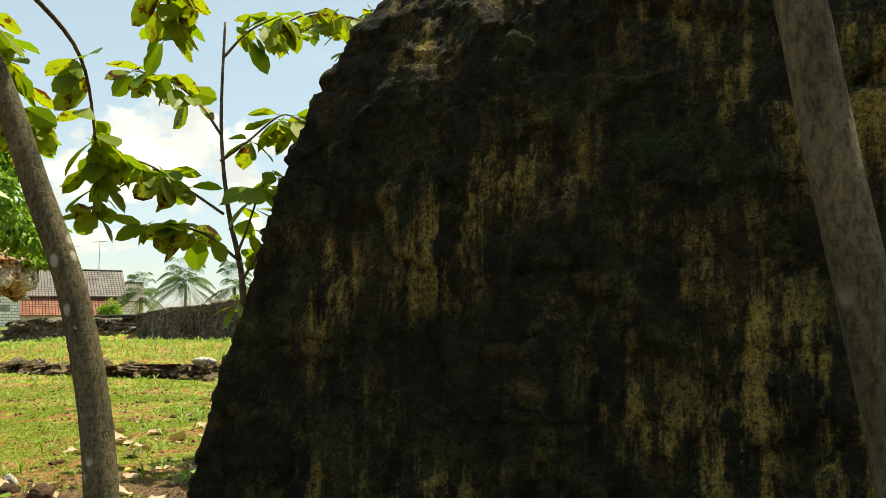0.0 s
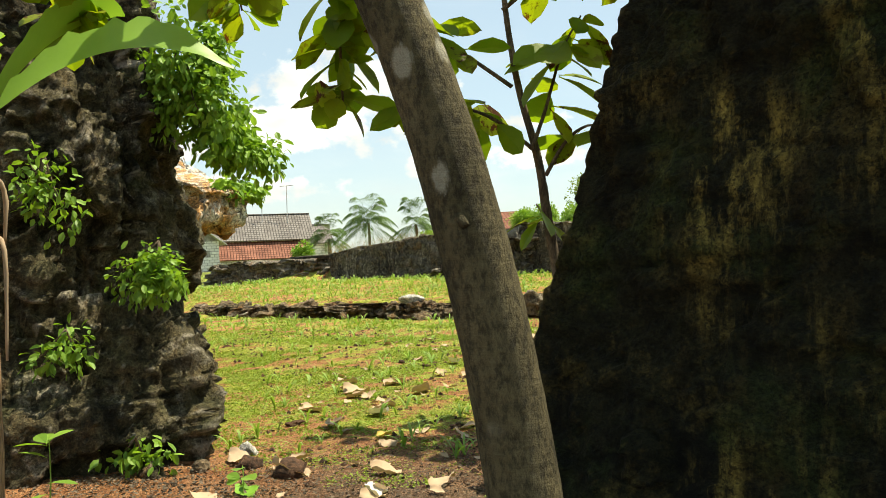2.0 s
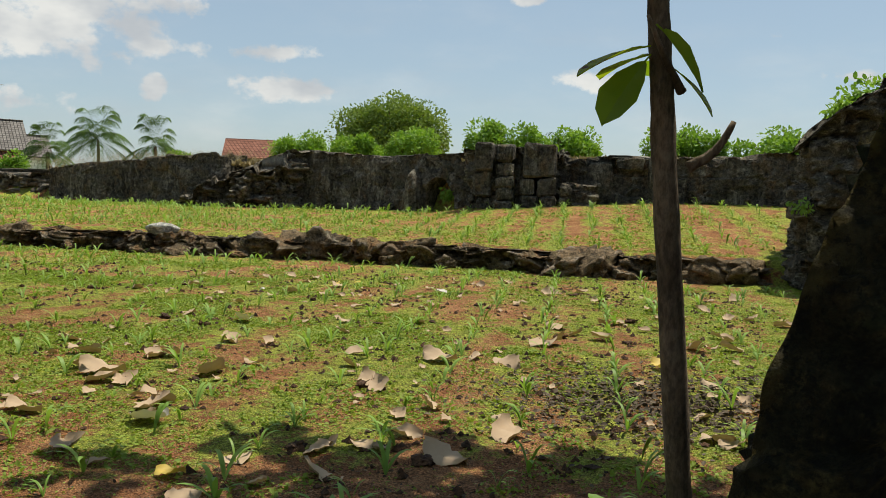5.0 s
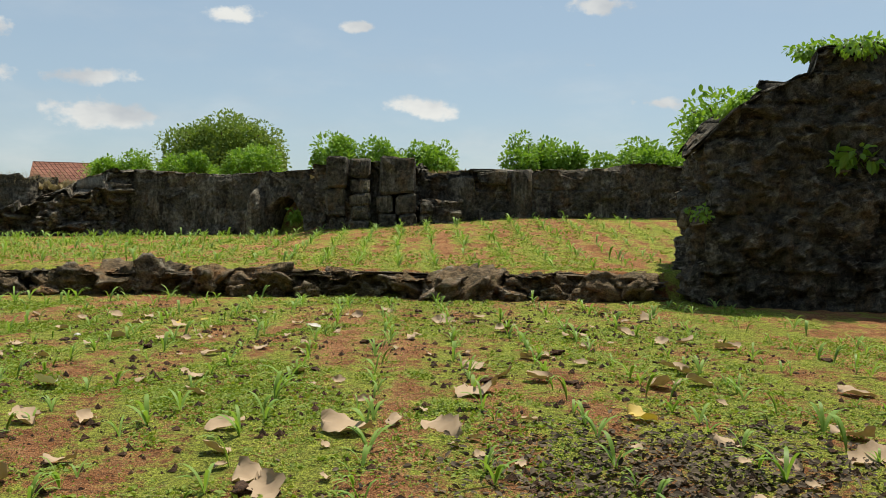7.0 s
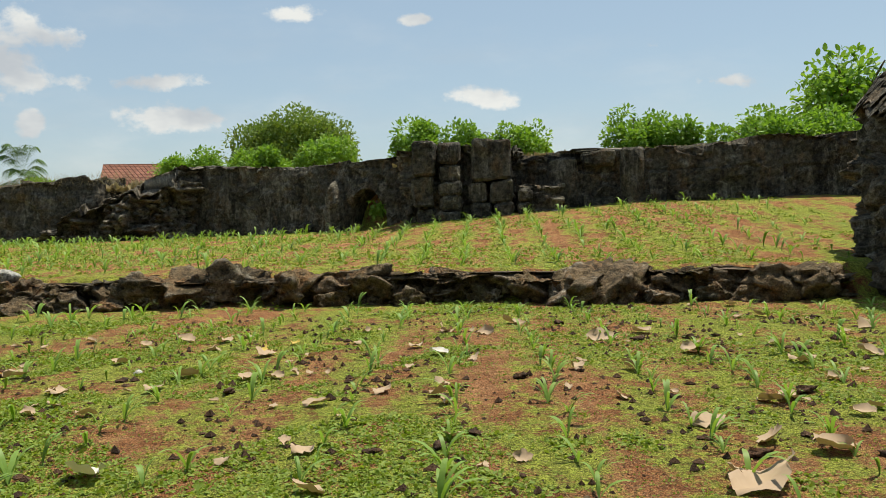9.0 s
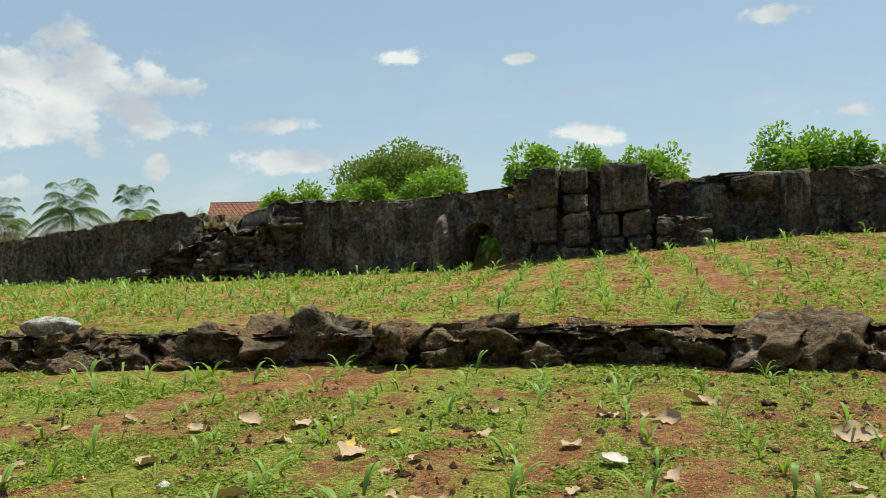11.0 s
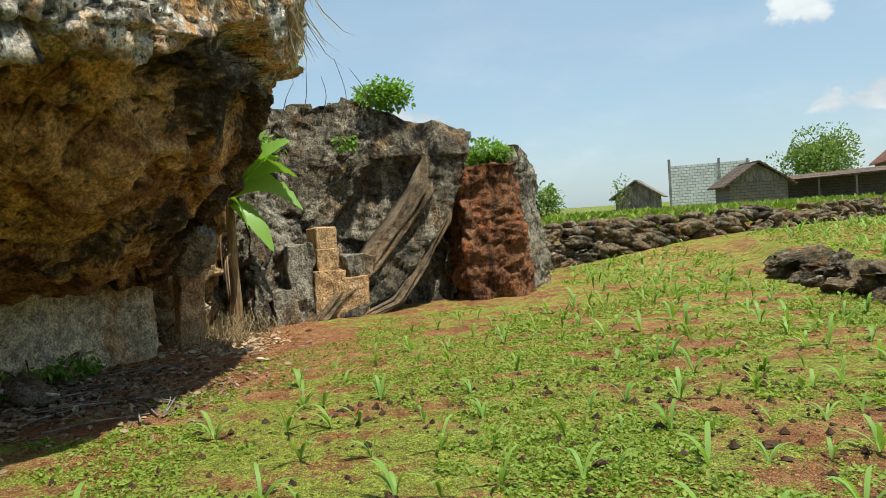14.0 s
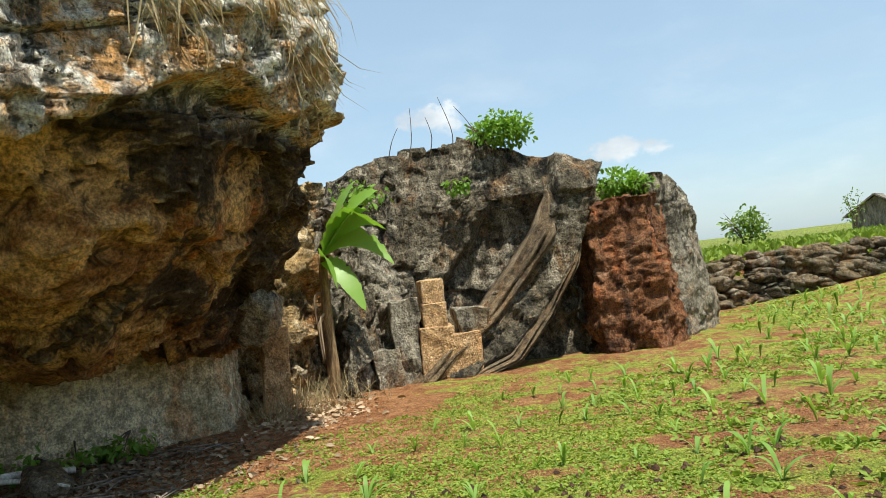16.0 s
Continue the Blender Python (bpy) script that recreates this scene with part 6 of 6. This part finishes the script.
seed_meshes = []
for k in range(8):
    v, f = seedling_data(k, 0.27)
    seed_meshes.append(mesh_of("maize_seedling", v, f, leaf_corn, True))
ROW_DIR = (math.sin(radians(16)), math.cos(radians(16)))
rng = np.random.default_rng(77)
places = []
for r in range(-34, 22):
    off = r * 0.82
    for s in np.arange(8.0, 46.0, 0.36):
        q = s + rng.normal() * 0.06
        x = -3.2 + off * ROW_DIR[1] + (q - 14) * ROW_DIR[0] + rng.normal() * 0.05
        y = q - off * ROW_DIR[0] * 1.0 + rng.normal() * 0.03
        past = y - float(np.interp(x, LEDGE_X, LEDGE_Y))
        wall = float(np.interp(x, WALL_X, WALL_Y)) - y
        if rng.random() < 0.14 or wall < 0.9 or -0.9 < past < 1.1 or y < 10.4 or x < float(np.interp(y, [10, 14, 17, 19, 22, 26, 28, 40], [-5.5, -7.0, -8.2, -10.2, -14.8, -16.2, -21, -23])) or x > float(np.interp(y, [10, 12, 21, 24, 40], [-0.5, 4, 5.6, 7, 12])):
            continue
        places.append((x, y))
heights = ground_height(np.array([p[0] for p in places]), np.array([p[1] for p in places]))
order = sorted(range(len(places)), key=lambda i: (places[i][0] + 4.2) ** 2 + 0.5 * (places[i][1] - 19) ** 2)
rest_v, rest_f = [], []
for n_, i in enumerate(order):
    (x, y), z = places[i], heights[i]
    s, a, k = rng.uniform(0.6, 1.3) * (1.25 if y > 24 else 1.0), rng.uniform(0, 360), int(rng.integers(0, 8))
    m = pose(x, y, z - 0.01, 0, 0, a) @ Matrix.Diagonal((s, s, s, 1))
    if n_ < 260:
        ob = new("maize_seedling", seed_meshes[k])
        ob.matrix_world = m
        tagged(ob, "small bright green maize seedling in red earth", "seedling", "maize seedlings in rows")
    else:
        me = seed_meshes[k]
        co = np.empty(len(me.vertices) * 3)
        me.vertices.foreach_get("co", co)
        mm = np.array(m)
        rest_f += [[c + len(rest_v) for c in p.vertices] for p in me.polygons]
        rest_v += (co.reshape(-1, 3) @ mm[:3, :3].T + mm[:3, 3]).tolist()
tagged(new("maize_rows", mesh_of("maize_rows", rest_v, rest_f, leaf_corn, True)), "rows of young green maize seedlings", "maize", kind="stuff")

# ---- field: creeping weeds ----
def weed_cover(name, label, count, x0, x1, y0, y1, size, thresh, seed, bias=0.0):
    rng = np.random.default_rng(seed)
    x, y = rng.uniform(x0, x1, count * 3), rng.uniform(y0, y1, count * 3)
    p = np.stack([x, y, np.zeros_like(x)], -1)
    f = fbm(p * 0.7, 3, 0.5, 61) + 0.6 * fbm(p * 3.0, 2, 0.5, 63)
    edge = np.interp(y, [8, 10, 14, 17, 19, 22, 26, 28, 40], [-4.5, -5.6, -7.8, -9.6, -12.0, -15.8, -17.2, -22, -23]) + 0.9 * fbm(p * 0.6, 4, 0.6, 66)
    right = np.interp(y, [8, 10, 12, 21, 24, 40], [-4, -1.5, 4.0, 6.0, 8, 13])
    clear = np.abs(y - np.interp(x, LEDGE_X, LEDGE_Y) - 0.1) > 0.5
    keep = (f > thresh) & (x > edge) & (x < right) & clear & (y < np.interp(x, WALL_X, WALL_Y) - 0.3)
    x, y = x[keep][:count], y[keep][:count]
    z = ground_height(x, y)
    n = len(x)
    per = 4
    at = np.repeat(np.stack([x, y, z], -1), per, 0) + rng.normal(size=(n * per, 3)) * np.array([0.03, 0.03, 0.006]) * size / 0.04
    way = rng.normal(size=(n * per, 3)) * np.array([1, 1, 0.25]) + np.array([0, 0, 0.2])
    tagged(new(name, scatter(name, at, way, rng.uniform(0.5, 1.3, n * per) * size, "weed", leaf_weed, 0.5, seed)), label, "weeds", kind="stuff")


_more_shapes = leaf_shape


def leaf_shape(kind):
    if kind == "weed":
        return np.array([(0, 0, 0), (0.5, 0.34, 0.04), (1, 0, -0.05), (0.5, -0.34, 0.04)], float), [(0, 3, 2, 1)]
    return _more_shapes(kind)


weed_cover("weeds", "low creeping green weeds over the earth", 26000, -12, 6, 9.5, 24.5, 0.038, 0.03, 71)
weed_cover("weeds", "low creeping green weeds over the earth", 12000, -9, -1, 15, 22, 0.032, 0.05, 72)
weed_cover("weeds", "tiny sparse weeds over the whole field", 20000, -11, 4, 9.8, 24.0, 0.02, -0.15, 75)
weed_cover("weeds", "minute green sprouts over the whole field", 30000, -11, 6, 9.8, 24.0, 0.019, -9, 76)
weed_cover("weeds", "low creeping green weeds over the far field", 16000, -23, 12, 23, 44, 0.07, -0.1, 73)
weed_cover("weeds", "low creeping green weeds near the rocks", 15000, -17, -5, 17, 28, 0.034, 0.0, 74)


# ---- fallen leaves and clods ----
def dry_leaf_mesh(seed):
    rng = random.Random(seed)
    ts = [i / 8 for i in range(9)]
    verts, faces = [], []
    curl, fold = rng.uniform(0.1, 0.5), rng.uniform(-0.15, 0.5)
    for i, t in enumerate(ts):
        w_ = 0.36 * math.sin(math.pi * (0.03 + 0.94 * t)) ** 0.8
        lift = curl * (t - 0.45) ** 2
        for k in (-1, -0.5, 0, 0.5, 1):
            verts.append((t - 0.5 + rng.uniform(-0.03, 0.03), k * w_ * (rng.uniform(0.6, 1.15) if abs(k) == 1 else 1), lift + fold * abs(k) * w_ * abs(k) + rng.uniform(-0.05, 0.05) + 0.04 + 0.12 * math.sin(3 * t + k * 2 + seed) * abs(k)))
        if i:
            a = 5 * (i - 1)
            faces += [[a + q, a + q + 5, a + q + 6, a + q + 1] for q in range(4)]
    return mesh_of("dry_leaf", verts, faces, leaf_dry, True)


leaf_meshes = [dry_leaf_mesh(k) for k in range(9)]
rng = np.random.default_rng(91)
made = 0
while made < 230:
    x, y = rng.uniform(-7, 3.5), 9.0 + 14 * rng.random() ** 1.25
    if x < np.interp(y, [9, 13, 17, 24], [-5.2, -6, -6.5, -7]) or x > np.interp(y, [9, 11, 13, 22], [-2.8, -1.2, 2.5, 4]):
        continue
    s = (0.10 + 0.28 * rng.random() ** 1.8) * (1.0 if y < 17 else 0.85)
    ob = new("dry_leaf", leaf_meshes[int(rng.integers(0, 9))])
    ob.matrix_world = pose(x, y, ground_at(x, y) + 0.02, rng.uniform(-22, 22), rng.uniform(-18, 18), rng.uniform(0, 360)) @ Matrix.Diagonal((s, s, s, 1))
    tagged(ob, "curled dry brown leaf lying on the earth", "leaf", "fallen leaves")
    made += 1
leaf_green = leafy("fallen green leaf", (0.14, 0.30, 0.03), (0.20, 0.38, 0.05), 0.5, 0.2)
leaf_yellow = leafy("fallen yellow leaf", (0.50, 0.36, 0.06), (0.66, 0.48, 0.12), 0.6, 0.2)
leaf_pale = leafy("bleached fallen leaf", (0.52, 0.48, 0.42), (0.72, 0.68, 0.62), 0.7, 0.1)
big_leaves = []
for skin in (leaf_dry, leaf_pale, leaf_green, leaf_yellow):
    me = leaf_meshes[len(big_leaves) * 2].copy()
    me.materials.clear()
    me.materials.append(skin)
    big_leaves.append(me)
for x, y, s, k in ((-2.53, 10.34, 0.42, 1), (-3.73, 9.27, 0.26, 1), (-4.88, 9.27, 0.3, 2), (-5.36, 10.2, 0.36, 0), (-5.42, 14.0, 0.42, 0), (-4.65, 12.5, 0.32, 1), (-2.31, 14.69, 0.38, 0),
                   (-4.27, 11.39, 0.2, 3), (-0.96, 15.66, 0.44, 0), (-4.56, 16.93, 0.3, 1), (-0.07, 14.44, 0.28, 3), (-3.91, 21.96, 0.24, 0), (-3.48, 21.09, 0.16, 3), (-3.12, 21.48, 0.17, 3), (-1.72, 20.09, 0.2, 1)):
    ob = new("dry_leaf", big_leaves[k])
    ob.matrix_world = pose(x, y, ground_at(x, y) + 0.02, rng.uniform(-12, 12), rng.uniform(-10, 10), rng.uniform(0, 360)) @ Matrix.Diagonal((s, s, s, 1))
    tagged(ob, ("large curled brown leaf lying on the earth", "large bleached grey leaf lying on the earth", "fresh green leaf fallen on bare earth", "small yellow leaf lying on the earth")[k], "leaf", "fallen leaves")
clod_meshes = [stone_mesh("clod", 120 + k, clod_mat, (1, 0.9, 0.5), 1.1, 3) for k in range(5)]
for k in range(70):
    x, y = rng.uniform(-9, 4), rng.uniform(11, 24)
    if x < np.interp(y, [11, 17, 24], [-5.5, -8, -9]):
        continue
    s = rng.uniform(0.025, 0.08)
    ob = new("clod", clod_meshes[k % 5])
    ob.matrix_world = pose(x, y, ground_at(x, y) + s * 0.2, 0, 0, rng.uniform(0, 360)) @ Matrix.Diagonal((s, s, s, 1))
    tagged(ob, "dark crumbly clod of red earth", "clod", "earth clods")


# ---- leaf litter and grit on the bare earth ----
def litter(name, label, count, cx, cy, rx, ry, size, mat, seed):
    rng = np.random.default_rng(seed)
    x, y = cx + rng.normal(size=count) * rx, cy + rng.normal(size=count) * ry
    at = np.stack([x, y, ground_height(x, y) + 0.008 + 0.015 * rng.random(count)], -1)
    way = rng.normal(size=(count, 3)) * np.array([1, 1, 0.25])
    tagged(new(name, scatter(name, at, way, rng.uniform(0.4, 1.4, count) * size, "oval", mat, 0.5, seed)), label, "leaf litter", kind="stuff")


litter_brown = leafy("rotting leaf litter", (0.05, 0.036, 0.022), (0.40, 0.30, 0.19), 0.9, 0.05)
litter_dark = leafy("dark grit and leaf crumbs", (0.028, 0.021, 0.014), (0.16, 0.12, 0.08), 0.9, 0.05)
litter("leaf_litter", "heap of dark rotting leaves on the earth", 3600, -0.6, 13.2, 0.7, 0.6, 0.05, litter_dark, 801)
litter("leaf_litter", "dark leaf litter and grit on the shady earth", 6500, -3.6, 9.6, 1.7, 0.8, 0.026, litter_dark, 802)
litter("leaf_litter", "dry leaf litter under the overhang", 3500, -12.9, 17.9, 0.9, 0.9, 0.07, litter_brown, 803)
litter("leaf_litter", "pale dry leaf bits between the rocks", 900, -15.4, 19.8, 0.6, 0.4, 0.09, leaf_dry, 804)
litter("leaf_litter", "dark leaf litter at the foot of the pillar", 2200, -6.0, 9.4, 0.9, 0.4, 0.035, litter_dark, 805)
for k, (x, y, h, n_) in enumerate([(-2.55, 8.95, 0.45, 14), (-2.25, 9.35, 0.6, 12), (-2.7, 9.6, 0.3, 8), (-4.9, 9.2, 0.25, 6), (-6.3, 8.6, 0.6, 8)]):
    herb = thing("broad_weed", "broad-leaved green weed growing from bare earth", "weed", (x, y, ground_at(x, y)))
    rr = np.random.default_rng(820 + k)
    a = rr.uniform(0, 6.28, n_)
    zz = h * rr.uniform(0.25, 1.0, n_)
    part("stem", tube_mesh("stem", [(0, 0, -0.05), (0.01, 0.02, h * 0.5), (0.0, 0.03, h)], 0.008, 0.004, leaf_corn, 6, 4, 0.05, k), None, herb)
    part("leaves", scatter("leaves", np.stack([np.zeros(n_), np.zeros(n_), zz], -1), np.stack([np.cos(a), np.sin(a), rr.uniform(-0.1, 0.7, n_)], -1), rr.uniform(0.12, 0.24, n_), "broad", leaf_bush, 0.3, k), None, herb)


# ---- grass along the bank and the quarry top ----
rng = np.random.default_rng(900)
n_ = 7000
y = rng.uniform(27, 46, n_)
x = np.interp(y, BANK_Y, BANK_X) - 0.5 - 12 * rng.random(n_) ** 2
at = np.stack([x, y, ground_height(x, y) - 0.02], -1)
way = rng.normal(size=(n_, 3)) * 0.45 + np.array([0, 0, 0.8])
tagged(new("bank_grass", scatter("bank_grass", at, way, rng.uniform(0.08, 0.32, n_), "weed", leaf_weed, 0.8, 901)), "rough green grass along the bank top", "grass", kind="stuff")
n_ = 6500
x = rng.uniform(-17, 13, n_)
y = np.interp(x, WALL_X, WALL_Y) + 1.0 + 2.2 * rng.random(n_) ** 1.5
at = np.stack([x, y, np.maximum(ground_height(x, y), np.interp(x, [-17, -6, 8], [1.3, 2.0, 2.3])) - 0.05], -1)
way = rng.normal(size=(n_, 3)) * 0.5 + np.array([0, 0, 0.8])
tagged(new("quarry_grass", scatter("quarry_grass", at, way, rng.uniform(0.1, 0.38, n_), "weed", leaf_straw, 0.8, 902)), "dry and green grass along the quarry top", "grass", kind="stuff")

n_ = 7000
rng = np.random.default_rng(930)
x, y = rng.uniform(-11, 3.5, n_), rng.uniform(10, 24, n_)
keep = (x > np.interp(y, [10, 17, 20, 24], [-5.5, -8, -11, -11])) & (x < np.interp(y, [10, 12, 21, 24], [-1, 2.5, 4.2, 3.5])) & (y < np.interp(x, LEDGE_X, LEDGE_Y) - 0.5)
x, y = x[keep], y[keep]
at = np.stack([x, y, ground_height(x, y) + 0.012], -1)
way = rng.normal(size=(len(x), 3)) * np.array([1, 1, 0.12])
tagged(new("straw_bits", scatter("straw_bits", at, way, rng.uniform(0.04, 0.16, len(x)), "grass", leaf_straw, 0.3, 931)), "dry straw bits scattered over the field", "straw", kind="stuff")

# ---- crumbs of earth over the field ----
rng = np.random.default_rng(950)
n_ = 15000
x, y = rng.uniform(-11, 4, n_), 9.5 + 14.5 * rng.random(n_) ** 1.2
keep = (x > np.interp(y, [9, 13, 17, 20, 24], [-5.2, -6, -8.5, -12, -12])) & (x < np.interp(y, [9, 11, 13, 22], [-2.6, -1.2, 2.5, 4])) & (y < np.interp(x, LEDGE_X, LEDGE_Y) - 0.4)
x, y = x[keep], y[keep]
clump = fbm(np.stack([x, y, np.zeros_like(x)], -1) * 1.6, 3, 0.6, 951)
x, y = x[clump > -0.1], y[clump > -0.1]
n_ = len(x)
size = 0.008 + 0.035 * rng.random(n_) ** 3.5
octa = np.array([(1, 0, 0), (0, 1, 0), (-1, 0, 0), (0, -1, 0), (0, 0, 0.8), (0, 0, -0.4)])
shape = octa[None] * (1 + 0.55 * rng.uniform(-1, 1, (n_, 6, 3))) * size[:, None, None]
spin = rng.uniform(0, 6.28, n_)
turned = np.stack([shape[..., 0] * np.cos(spin)[:, None] - shape[..., 1] * np.sin(spin)[:, None], shape[..., 0] * np.sin(spin)[:, None] + shape[..., 1] * np.cos(spin)[:, None], shape[..., 2]], -1)
verts = turned + np.stack([x, y, ground_height(x, y) + 0.2 * size], -1)[:, None, :]
sides = np.array([(0, 1, 4), (1, 2, 4), (2, 3, 4), (3, 0, 4), (1, 0, 5), (2, 1, 5), (3, 2, 5), (0, 3, 5)])
faces = (sides[None] + (np.arange(n_) * 6)[:, None, None]).reshape(-1, 3)
tagged(new("earth_crumbs", mesh_of("earth_crumbs", verts.reshape(-1, 3), faces, clod_mat)), "small dark crumbs of red earth on the field", "earth crumbs", kind="stuff")
